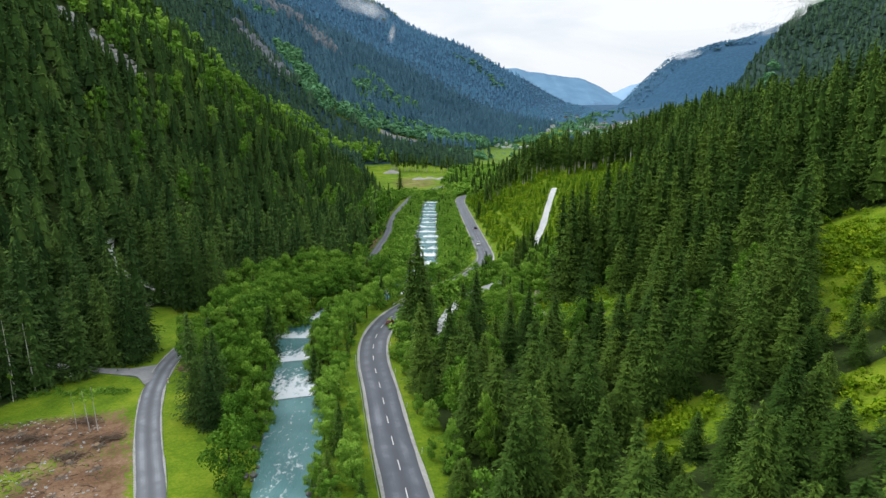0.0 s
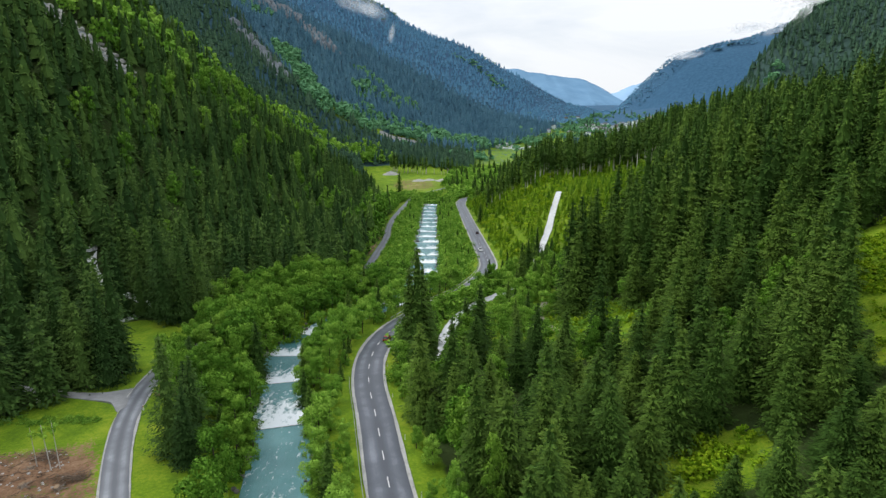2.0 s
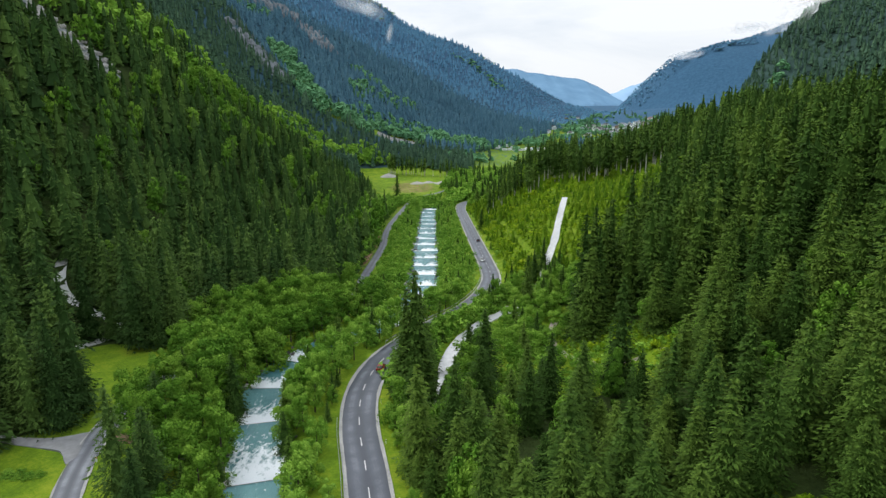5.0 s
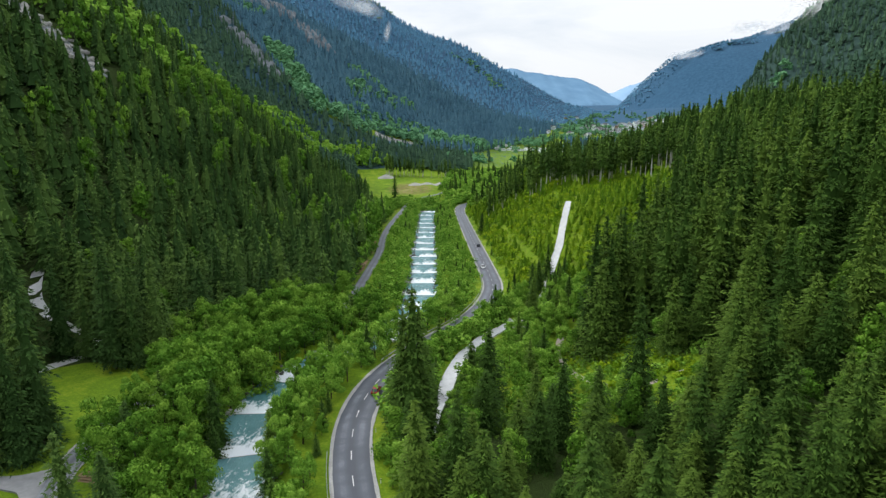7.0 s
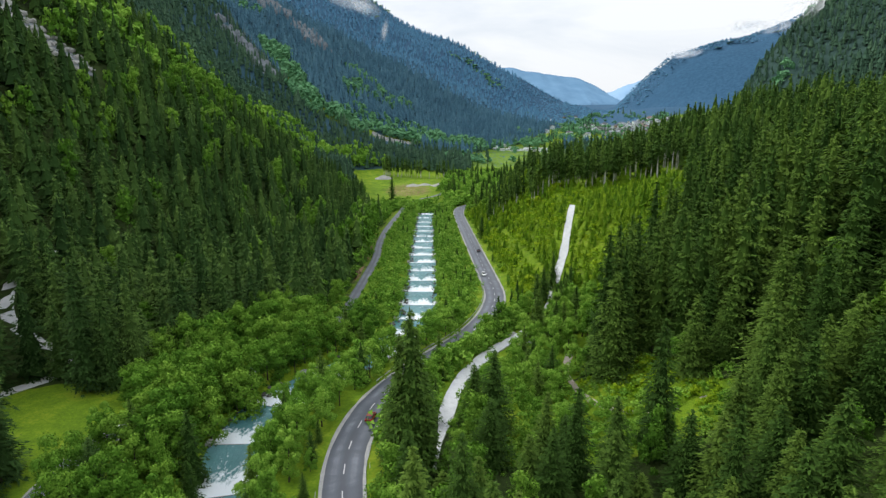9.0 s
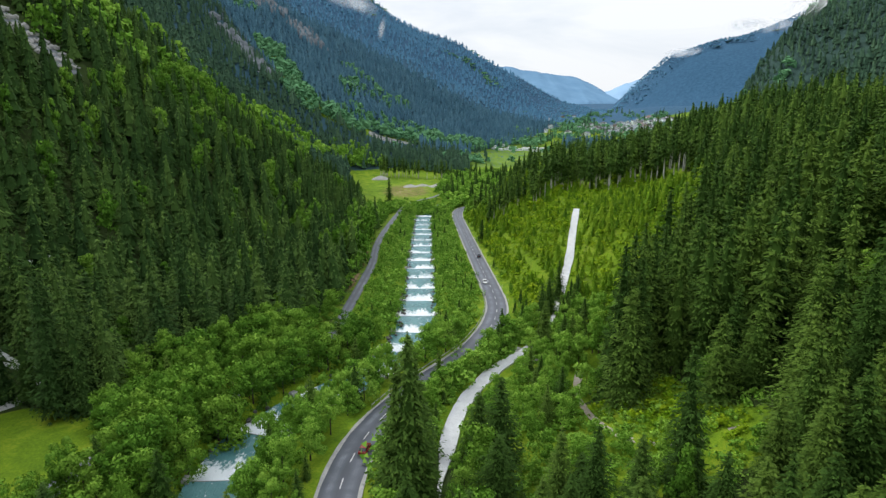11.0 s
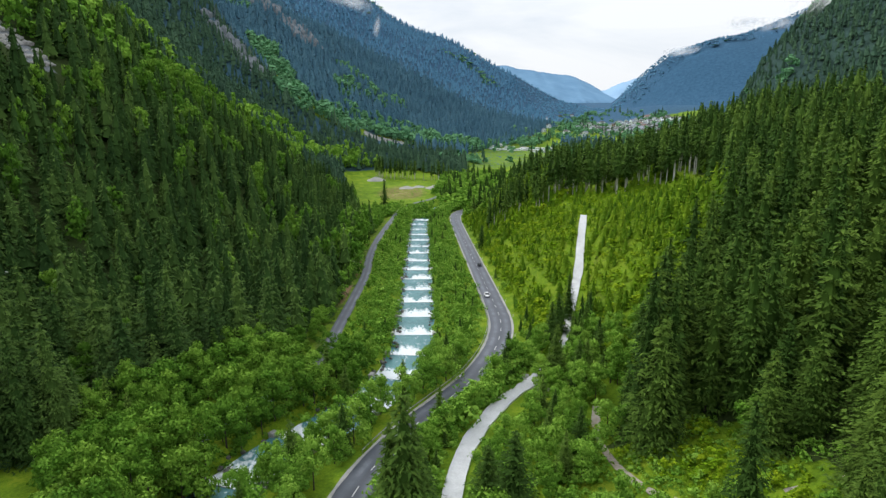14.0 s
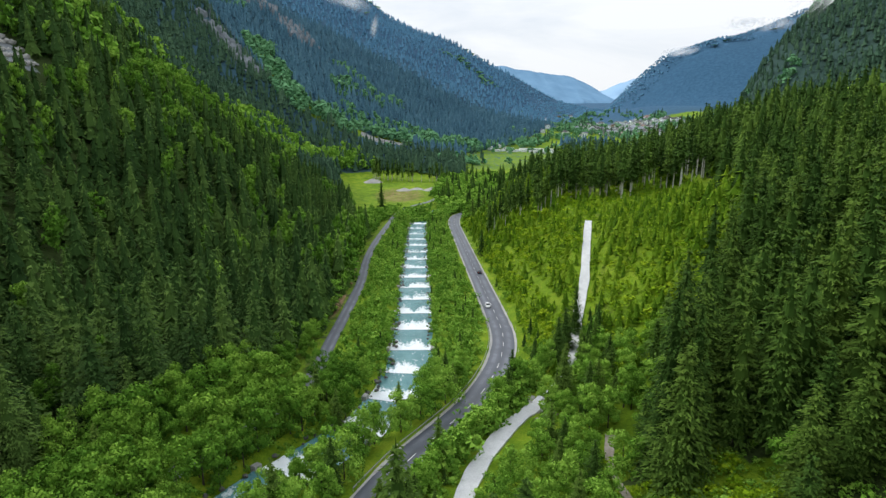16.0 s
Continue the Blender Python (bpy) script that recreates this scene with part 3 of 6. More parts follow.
for nm, line, zs, half, mat, label in (("lane_spur", SPUR, SPUR_Z, np.interp(SPUR[:, 0], [-99, -84, -78, -74, -71, -68.5, -65.2], [1.0, 1.2, 1.5, 2.1, 3.2, 5.0, 8.0]), M_SPUR, "grey paved side road joining the lane"),
                                       ("byway", BYWAY, BYWAY_Z, 1.8, M_GRAVEL, "pale gravel byway into the wood"),
                                       ("gravel_path", GRAVEL, GRAVEL_Z, np.interp(GRAVEL[:, 1], [128, 168, 180, 222, 300], [0.3, 0.45, 1.8, 1.9, 1.5]) * (1 + 0.22 * fbm(GRAVEL[:, 0], GRAVEL[:, 1], 6, 3, 52)), M_GRAVEL, "pale gravel path climbing the clearing"),
                                       ("dirt_track", TRACK, TRACK_Z, 0.75 + 0.5 * fbm(TRACK[:, 0], TRACK[:, 1], 7, 2, 57), M_DIRT, "rutted brown dirt track through grass")):
    me = ribbon(nm, line, zs, half, mat, 0.8, 7)
    if nm == "lane_spur":
        # the flare lies in the lane's plane
        for v_ in me.vertices:
            f_ = float(smooth(-80, -70, v_.co.x))
            v_.co.z += f_ * (float(np.interp(v_.co.y, LANE[:, 1], LANE_Z)) - 0.015 - float(np.interp(v_.co.x, SPUR[::-1, 0], SPUR_Z[::-1])))
    tagged(part(nm, me), label, "path", kind="structure")


# the river: a stair of still reaches between weirs
rs = along(RIVER)
r_side = sideways(RIVER)
r_half = np.interp(RIVER[:, 1], [-70, 128, 153, 172, 200, 225, 262, 330, 480, 600, 700], [3.6, 4.5, 4.7, 4.4, 4.6, 4.2, 5.3, 5.7, 5.2, 4.6, 4.2])
weir_s = np.interp(WEIR_Y, RIVER[:, 1], rs)
s_fine = np.unique(np.concatenate([np.arange(0, rs[-1], 0.8), weir_s - 0.02, weir_s + 0.55]))
wx = [np.interp(s_fine, rs, RIVER[:, k]) for k in (0, 1)]
sd = [np.interp(s_fine, rs, r_side[:, k]) for k in (0, 1)]
hw = np.interp(s_fine, rs, r_half) + 1.6
last = np.searchsorted(weir_s, s_fine - 0.5) - 1
since = np.where(last >= 0, s_fine - weir_s[np.clip(last, 0, None)], 30.0)
nxt = np.searchsorted(weir_s, s_fine + 0.0)
base_y = np.where(nxt < len(WEIR_Y), np.array(WEIR_Y + [640.0])[nxt], 640.0)
level = valley_floor(np.interp(s_fine, rs, RIVER[:, 1]))
lip = valley_floor(base_y) + 0.25
wz0 = np.maximum(np.where(nxt < len(WEIR_Y), lip + 0.012 * (np.interp(base_y, RIVER[:, 1], rs) - s_fine), level), level - 2.6) - 1.5
cols_w = 15
uw = np.linspace(-1, 1, cols_w)
WX = wx[0][:, None] + sd[0][:, None] * hw[:, None] * uw
WY = wx[1][:, None] + sd[1][:, None] * hw[:, None] * uw
foam_len = np.interp(WX + 0 * WY, [-60, 60], [1, 1]) * np.where(WY > 212, 1.6, 1.5) * (6.8 + 4.5 * fbm(WX, WY * 0.2, 2.2, 3, 4))
foam = np.clip(1.25 - since[:, None] / foam_len, 0, 1.1)
foam = np.where((WY < 150) & (WY > 118), np.clip(foam * 0.6 + 0.50 - np.abs(WY - 141) / 38, 0, 1), foam)
foam = np.maximum(foam, 0.17 + 0.20 * fbm(WX * 1.6, WY * 0.35, 4.0, 3, 77) + np.where(WY < 150, 0.06, 0.0))
WZ = wz0[:, None] + 0.10 * fbm(WX, WY, 1.6, 3, 9) + 0.30 * np.clip(foam - 0.3, 0, 1) * (0.6 + fbm(WX, WY, 1.1, 2, 31))
river = part("river", mesh_of("river", np.stack([WX.ravel(), WY.ravel(), WZ.ravel()], 1), grid_faces(len(s_fine), cols_w)[:, ::-1], M_WATER, True,
                              [("foam", foam.ravel())]))
tagged(river, "turquoise mountain river stepping down white-foaming weirs", "river", kind="structure")

# ---------------------------------------------------------------- trees
def spruce_crown(rng, levels, arms, sprays, spread, skirt, size, taper=0.84, core=0.55, hang=0.45):
    """Whorls of boughs, each carrying small needle sprays; unit height. Corners, triangles, and tone from 0 at the stem
    to 1 at the tips, shade mixed in.
    """
    v, f, t = [], [], []
    for k in range(levels):
        h = skirt + (0.975 - skirt) * (k + rng.uniform(-0.4, 0.4)) / (levels - 1)
        h = min(max(h, 0.04), 0.975)
        foot = min(1.0, 0.62 + 0.38 * (h - skirt + 0.02) / 0.14)
        reach = spread * (1 - h) ** taper * foot * rng.uniform(0.88, 1.12) + 0.010
        n = max(3, int(round(arms * (0.35 + 0.65 * (1 - h)))))
        m = max(1, int(round(sprays * (0.45 + 0.55 * (1 - h)))))
        a0 = rng.uniform(0, 6.28)
        for j in range(n):
            a = a0 + 6.283 * (j + rng.uniform(-0.4, 0.4)) / n
            L = reach * rng.uniform(0.60, 1.24)
            hk = h + rng.uniform(-0.28, 0.28) * (0.95 - skirt) / levels
            rise = L * (0.62 * h - 0.22)
            d, s = np.array([math.cos(a), math.sin(a), 0.0]), np.array([-math.sin(a), math.cos(a), 0.0])
            # paints shade down the tree: lighter boughs at the top, darker ones below
            up = 0.42 * (h - 0.55)
            for q in range(m):
                u = 0.34 + 0.70 * (q + rng.uniform(0, 1)) / m
                lat = rng.uniform(-1, 1) * L * (0.20 + 0.30 * (1.1 - u))
                c = d * (L * u) + s * lat
                c[2] = hk + rise * u - 0.22 * L * u * u - 0.30 * abs(lat) + rng.normal() * size * 0.22
                b = rng.uniform(-0.8, 0.8) + 1.6 * lat / (L + 1e-6)
                way = d * math.cos(b) + s * math.sin(b)
                wide = s * math.cos(b) - d * math.sin(b)
                ln = size * rng.uniform(0.7, 1.45) * (0.75 + 0.25 * (1 - h))
                wd = ln * rng.uniform(0.20, 0.36)
                tilt = rng.uniform(-0.24, 0.24) * ln
                i = len(v)
                v += [c - way * ln * 0.45 + wide * wd + (0, 0, tilt), c - way * ln * 0.45 - wide * wd - (0, 0, tilt), c + way * ln * 0.65 + (0, 0, -ln * hang * rng.uniform(0.2, 1.8))]
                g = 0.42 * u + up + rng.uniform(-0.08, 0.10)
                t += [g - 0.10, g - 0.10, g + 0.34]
                f.append((i, i + 1, i + 2))
    # the dense inside of the crown, coloured dark for its shade, with ragged skirts
    rings = 4 if levels > 12 else 3
    for k in range(rings):
        za = skirt + 0.02 + (0.90 - skirt) * k / rings
        zb = min(0.99, za + 1.5 * (0.92 - skirt) / rings)
        i, n = len(v), 8 if levels > 12 else 5
        for j in range(n):
            a = 6.2832 * (j + rng.uniform(-0.3, 0.3)) / n
            r = spread * (1 - za) ** taper * core * rng.uniform(0.75, 1.2)
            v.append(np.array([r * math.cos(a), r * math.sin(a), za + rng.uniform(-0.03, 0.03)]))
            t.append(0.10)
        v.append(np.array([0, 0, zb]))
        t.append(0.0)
        f += [(i + j, i + (j + 1) % n, i + n) for j in range(n)]
    for a in (0, 1.57):
        d = np.array([math.cos(a), math.sin(a), 0]) * 0.009
        i = len(v)
        v += [d + (0, 0, 0.94), -d + (0, 0, 0.94), np.array([0, 0, 1.01])]
        t += [0.5, 0.5, 0.8]
        f.append((i, i + 1, i + 2))
    return np.array(v), np.array(f), np.array(t)


def cone_trunk(r0, r1, h, sides=6, lean=0.0):
    a = np.linspace(0, 6.2832, sides, endpoint=False)
    v = [np.stack([r * np.cos(a) + lean * t_, r * np.sin(a), np.full(sides, h * t_)], 1) for t_, r in ((-0.02, r0 * 1.25), (0.04, r0), (0.5, (r0 + r1) / 2), (1.0, r1))]
    v = np.vstack(v)
    f = []
    for k in range(3):
        for j in range(sides):
            a_, b_ = k * sides + j, k * sides + (j + 1) % sides
            f += [(a_, b_, b_ + sides), (a_, b_ + sides, a_ + sides)]
    return v, np.array(f)


def leaf_crown(rng, lobes, per, size, tall=0.62, wide=0.34, low=0.06):
    """Leaf clumps over several uneven lobes; unit height."""
    v, f, t = [], [], []
    c = []
    for k in range(lobes):
        a, r = rng.uniform(0, 6.28), wide * 0.62 * math.sqrt(rng.uniform(0, 1))
        h = low + 0.10 + (0.76 - low) * (k + rng.uniform(0, 1)) / lobes
        r *= 1.15 - 0.95 * max(0, h - 0.40)
        c.append((np.array([r * math.cos(a), r * math.sin(a), h]), rng.uniform(0.5, 1.0) * wide * min(0.66, 1.75 / math.sqrt(lobes)) * (0.85 if h > 0.7 else 1.0)))
    for mid, rad in c:
        for k in range(per):
            n = rng.normal(size=3)
            n[2] = abs(n[2]) * 0.95 - 0.40
            n /= np.linalg.norm(n)
            p = mid + n * rad * rng.uniform(0.66, 1.16) * np.array([1, 1, 0.9])
            if p[2] < 0.01:
                continue
            t1 = rng.normal(size=3)
            t1 -= n * (t1 @ n) * 0.6
            t1 /= np.linalg.norm(t1) + 1e-6
            t2 = np.cross(n + rng.normal(size=3) * 0.45, t1)
            t2 /= np.linalg.norm(t2) + 1e-6
            s = size * rng.uniform(0.65, 1.4)
            i = len(v)
            v += [p - t1 * s - t2 * s * 0.7, p + t1 * s * 0.9 - t2 * s * 0.5, p + t2 * s * 1.1 - n * s * 0.3]
            # light from above painted in: clumps facing up and higher ones are paler
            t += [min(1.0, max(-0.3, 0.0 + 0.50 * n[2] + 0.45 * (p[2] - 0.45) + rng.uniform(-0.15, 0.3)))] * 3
            f.append((i, i + 1, i + 2))
    return np.array(v), np.array(f), np.array(t), c


def limbed_trunk(rng, crowns, r0=0.018, stems=3):
    v, f = cone_trunk(r0, r0 * 0.35, 0.62, 6, rng.uniform(-0.04, 0.04))
    limbs = []
    for mid, rad in crowns[:stems + 3]:
        base = np.array([0, 0, rng.uniform(0.12, 0.42)])
        d = mid - base
        a = np.linspace(0, 6.2832, 4, endpoint=False)
        ring = np.stack([np.cos(a), np.sin(a), np.zeros(4)], 1)
        w = np.vstack([base + ring * r0 * 0.6, mid + ring * r0 * 0.18])
        g = []
        for j in range(4):
            g += [(j, (j + 1) % 4, 4 + (j + 1) % 4), (j, 4 + (j + 1) % 4, 4 + j)]
        limbs.append((w, np.array(g)))
    return v, f, limbs


def scattered(name, template, places, heights, widths, turns, material, tones, lean=None):
    """Many small trees as one mesh: the template set at each place."""
    v, f = template[:2]
    n = len(places)
    c, s = np.cos(turns)[:, None], np.sin(turns)[:, None]
    x = (v[None, :, 0] * c - v[None, :, 1] * s) * widths[:, None] + places[:, :1]
    y = (v[None, :, 0] * s + v[None, :, 1] * c) * widths[:, None] + places[:, 1:2]
    z = v[None, :, 2] * heights[:, None] + places[:, 2:3]
    vv = np.stack([x, y, z], 2).reshape(-1, 3)
    ff = (f[None] + (np.arange(n) * len(v))[:, None, None]).reshape(-1, f.shape[1])
    return mesh_of(name, vv, ff, material, False, [("tone", np.repeat(tones, len(v))), ("tip_shade", np.tile(template[2] if len(template) > 2 else np.zeros(len(v)), n))])


RNG = np.random.default_rng(7)
SPRUCE_NEAR = [spruce_crown(RNG, lv, ar, 20, sp, sk, 0.0250, core=0.46, hang=0.34) for lv, ar, sp, sk in ((24, 14, 0.225, 0.04), (26, 13, 0.200, 0.07), (23, 15, 0.245, 0.03), (25, 13, 0.212, 0.10))]
SPRUCE_MID = [spruce_crown(RNG, lv, ar, 16, sp, sk, 0.031, core=0.48, hang=0.38) for lv, ar, sp, sk in ((19, 11, 0.225, 0.06), (20, 11, 0.200, 0.09), (18, 12, 0.245, 0.05))]
SPRUCE_OFF = [spruce_crown(RNG, 16, 8, 5, sp, sk, 0.046, core=0.64, hang=0.7) for sp, sk in ((0.225, 0.05), (0.200, 0.08), (0.240, 0.04), (0.212, 0.06))]
SPRUCE_HILL = [spruce_crown(RNG, 18, 10, 10, sp, sk, 0.034, core=0.56, hang=0.5) for sp, sk in ((0.225, 0.05), (0.200, 0.08), (0.240, 0.04))]
SPRUCE_AFAR = [spruce_crown(RNG, 12, 7, 3, sp, 0.06, 0.060, core=0.70, hang=0.85) for sp in (0.225, 0.20, 0.24)]
SPRUCE_FAR = [spruce_crown(RNG, 9, 5, 3, sp, 0.08, 0.078, core=0.74, hang=0.9) for sp in (0.225, 0.20, 0.215)]
SPRUCE_TINY = [spruce_crown(RNG, 4, 4, 2, sp, 0.10, 0.12, core=0.85, hang=1.0) for sp in (0.21, 0.19, 0.22)]
SPRUCE_YOUNG = [spruce_crown(RNG, 8, 5, 2, sp, 0.05, 0.12, 0.9, core=0.7, hang=0.6) for sp in (0.32, 0.28, 0.36)]
LEAF_NEAR = [leaf_crown(RNG, 24, 150, 0.0150), leaf_crown(RNG, 22, 165, 0.0155, wide=0.40), leaf_crown(RNG, 24, 145, 0.0145, wide=0.31)]
LEAF_MID = [leaf_crown(RNG, 18, 112, 0.0185)[:3], leaf_crown(RNG, 17, 122, 0.019, wide=0.42)[:3], leaf_crown(RNG, 18, 110, 0.018, wide=0.31)[:3]]
LEAF_OFF = [leaf_crown(RNG, 11, 38, 0.038)[:3], leaf_crown(RNG, 11, 38, 0.040, wide=0.42)[:3], leaf_crown(RNG, 11, 38, 0.038, wide=0.31)[:3]]
SHRUB_LOW = [leaf_crown(RNG, 3, 9, 0.15, wide=0.6, low=0.05)[:3], leaf_crown(RNG, 3, 9, 0.16, wide=0.7, low=0.05)[:3]]
LEAF_HILL = [leaf_crown(RNG, 6, 24, 0.075, wide=0.36)[:3], leaf_crown(RNG, 6, 24, 0.075, wide=0.42)[:3]]
LEAF_FAR = [leaf_crown(RNG, 4, 15, 0.13, wide=0.38)[:3], leaf_crown(RNG, 4, 15, 0.14, wide=0.44)[:3]]
SHRUB = [leaf_crown(RNG, 5, 17, 0.095, wide=0.55, low=0.10)[:3], leaf_crown(RNG, 5, 17, 0.10, wide=0.65, low=0.10)[:3]]


def spots(x0, x1, y0, y1, step, seed):
    rng = np.random.default_rng(seed)
    X, Y = np.meshgrid(np.arange(x0, x1, step), np.arange(y0, y1, step))
    X = X + (np.arange(X.shape[0]) % 2)[:, None] * step * 0.5
    x = X.ravel() + rng.uniform(-0.42, 0.42, X.size) * step
    y = Y.ravel() + rng.uniform(-0.42, 0.42, X.size) * step
    return x, y, rng


def clear_of(x, y, road_gap=7.2, river_gap=6.6, lane_gap=4.6, path_gap=3.6):
    keep = np.ones(len(x), bool)
    for line, gap in ((ROAD, road_gap), (RIVER, river_gap), (LANE, lane_gap), (SPUR, path_gap), (BYWAY, path_gap * 0.55), (GRAVEL, path_gap), (TRACK, path_gap)):
        keep &= away(line, x, y)[0] > gap
    return keep


def spread(name, label, category, templates, x, y, h, w, material, rng):
    """Wood that nobody could count: one mesh a kind."""
    z = ground_z(x, y) - 0.3
    pick = rng.integers(0, len(templates), len(x))
    parts = []
    for k, tpl in enumerate(templates):
        m = pick == k
        if not m.any():
            continue
        me = scattered(name, tpl, np.stack([x[m], y[m], z[m]], 1), h[m], w[m], rng.uniform(0, 6.28, m.sum()), material, rng.uniform(0, 1, m.sum()))
        parts.append(me)
    root = new(name, parts[0])
    tagged(root, label, category, kind="stuff")
    for me in parts[1:]:
        tagged(part(name + "_more", me, root), kind="stuff")
    return root


def trunks_only(name, label, x, y, h, r, rng):
    v, f = cone_trunk(1.0, 0.35, 1.0, 3)
    z = ground_z(x, y) - 0.3
    me = scattered(name, (v, f), np.stack([x, y, z], 1), h, r, rng.uniform(0, 6.28, len(x)), M_BARK, rng.uniform(0, 1, len(x)))
    return tagged(new(name, me), label, "trees", kind="stuff")


def tree_model(name, crown, trunk, mat, bark):
    """One tree of unit height: a trunk and a crown under an empty."""
    root = new(name)
    stem = part("trunk", mesh_of(name + "_trunk", trunk[0], trunk[1], bark), root)
    for lv_, lf_ in (trunk[2] if len(trunk) > 2 else ()):
        part("limb", mesh_of(name + "_limb", lv_, lf_, bark), stem)
    part("crown", mesh_of(name + "_crown", crown[0], crown[1], mat, False, [("tip_shade", crown[2])]), root)
    return root


def plant(models, x, y, h, w, rng, labels, category, group):
    """Single trees as things of their own: the first stands in for the model, the rest are copies."""
    z = ground_z(x, y) - 0.25
    used = set()
    for i in range(len(x)):
        k = i % len(models)
        m = Matrix.LocRotScale((x[i], y[i], z[i]), Euler((rng.normal() * 0.015, rng.normal() * 0.015, rng.uniform(0, 6.28))), (w[i], w[i], h[i]))
        if k not in used:
            used.add(k)
            ob = models[k]
            ob.matrix_basis = m
        else:
            src = models[k]
            old = src.scale.copy()
            src.scale = (1, 1, 1)
            ob = copy_thing(src, m)
            src.scale = old
        tagged(ob, labels(h[i]), category, group)


# --- spruces
def spruce_label(h):
    return "tall dark green spruce in the valley wood" if h > 24 else "slender mid-height spruce standing in the wood"


x, y, rng = spots(-170, 232, 44, 640, 7.1, 21)
edge_r = x - np.interp(y, RIGHT_WOOD_Y, RIGHT_WOOD_X) + fbm(x, y, 14, 2, 3) * 6
edge_l = np.interp(y, LEFT_WOOD_Y, LEFT_WOOD_X) - x + fbm(x, y, 14, 2, 8) * 6
side_r, side_l = edge_r > 0, edge_l > 0
ok = (side_r | side_l) & clear_of(x, y, 7.4, 6.6, 4.6, 3.0)
for cx, cy, r_ in GLADES:
    ok &= np.hypot(x - cx, y - cy) > r_ * 1.05
ok &= (x > -0.74 * y - 14) & (x < 0.82 * y + 14)
ok &= ~((y > 385) & (y < 446) & (x > 74) & (x < 152))
ok &= (away(curve([(-124, 238), (-112, 216), (-100, 196)]), x, y)[0] > 3.6) & (away(SCREE, x, y)[0] > 9) & (away(SCREE + (8, -15), x, y)[0] > 13)
ok &= ~((y > 232) & (x < 0) & (x > np.interp(y, LANE[:, 1], LANE[:, 0]) - 5.5))
x, y, side_r = x[ok], y[ok], side_r[ok]
h = rng.uniform(18, 30, len(x)) * np.where((x > 0) & (y < 150) & (x < 75), 0.80, 1.0) * np.where((x > 75) & (y > 380), 1.06, 1.0) * np.where((x > 20) & (y > 185) & (y < 290), 1.12, 1.0) * np.where((x < -30) & (x > -112) & (y < 240), 1.2, 1.0) * np.where((x < 0) & (y > 255), 0.86, 1.0)
h = np.where(rng.uniform(size=len(x)) < 0.3, h * rng.uniform(0.35, 0.8, len(x)), h)
wall = (x > np.interp(y, [190, 206, 230], [43, 45, 58])) & (y > 186) & (y < 262)
h = np.where(wall, rng.uniform(24, 35, len(x)), h)
mixed_wood = (x > -6) & (x < 42) & (y > 136) & (y < 188)
h = np.where(mixed_wood, h * 0.7, h)
for a_, b_, reach_ in (((46, 101), (35, 77), 8.0), ((104, 141), (76, 98), 9.0), ((76, 91), (66, 78), 6.0)):
    h = np.where(away(curve([a_, b_]), x, y)[0] < reach_, np.minimum(h, rng.uniform(5.5, 9.5, len(x))), h)
band = 0.78 * (1 - smooth(14, 42, away(LEAFY_BAND, x, y)[0]))
bright = ((fbm(x, y, 40, 3, 61) > 0.44) & (rng.uniform(size=len(x)) < 0.6)) | (rng.uniform(size=len(x)) < band * 0.8) | ((x < 0) & (y > 240) & (rng.uniform(size=len(x)) < 0.08))
bright |= mixed_wood & (rng.uniform(size=len(x)) < 0.42)
open_ = ((x > 16) & (x < 46) & (y > 160) & (y < 192)) | ((x > 26) & (x < np.interp(y, [190, 206, 230], [43, 45, 58])) & (y >= 186) & (y < 230)) | ((x > 40) & (x < 60) & (y > 158) & (y < 178))
bright |= open_ & (rng.uniform(size=len(x)) < 0.94)
h = np.where(open_, h * 0.55, h)
bright |= (edge_r[ok] < 7) & side_r & (y < 190) & (rng.uniform(size=len(x)) < 0.4)
bx, by = x[bright], y[bright]
x, y, h = x[~bright], y[~bright], h[~bright]
w = 24 * (h / 21) ** 0.45 * rng.uniform(0.85, 1.18, len(x))
near = (y < 230) & (x > -100) & (x < 90)
order = np.argsort(np.hypot(x - 26, (y - 95) * 0.8) + (~near) * 1e5)
pick = np.zeros(len(x), bool)
pick[order[:280]] = True
fine_ = np.zeros(len(x), bool)
fine_[order[:165]] = True
pick &= near
lone_x = np.array([-2.4, -0.2, 1.0, -4.6, -47.6, -25.0, -43.6, 36.0, -45.0, 44.0, 37.0, 46.0, 49.5, 49.0, 52.6, 40.0, 52.0, 47.0, 57.0, -82.0, -77.0, -86.5, -72.5, -80.0, -57.5, -49.0, -76.5, -80.0, -84.5, -78.5, -89.0, -83.0, 51.5, 59.0, 55.5, 49.0])
lone_y = np.array([159.0, 161.5, 176.0, 161.0, 116.5, 610.0, 112.5, 232.0, 120.5, 262.0, 412.0, 198.0, 195.5, 202.5, 200.0, 255.0, 560.0, 556.0, 570.0, 197.5, 199.5, 204.0, 203.5, 206.0, 152.0, 127.5, 149.5, 153.5, 150.5, 160.0, 154.0, 163.0, 206.0, 201.0, 206.0, 271.0])
lone_h = np.array([32.8, 28.0, 13.0, 27.0, 24.5, 26.0, 16.0, 17.0, 19.0, 13.0, 14.0, 37.5, 33.0, 34.0, 35.0, 14.0, 22.0, 17.0, 18.0, 33.0, 30.0, 34.0, 29.0, 32.0, 12.0, 15.0, 26.0, 28.0, 25.0, 27.0, 28.0, 29.0, 36.0, 34.0, 36.0, 15.0])
fine_ &= pick
lone_w = 21 * (lone_h / 21) ** 0.5 * np.where(np.arange(len(lone_h)) == 0, 1.22, 0.98)
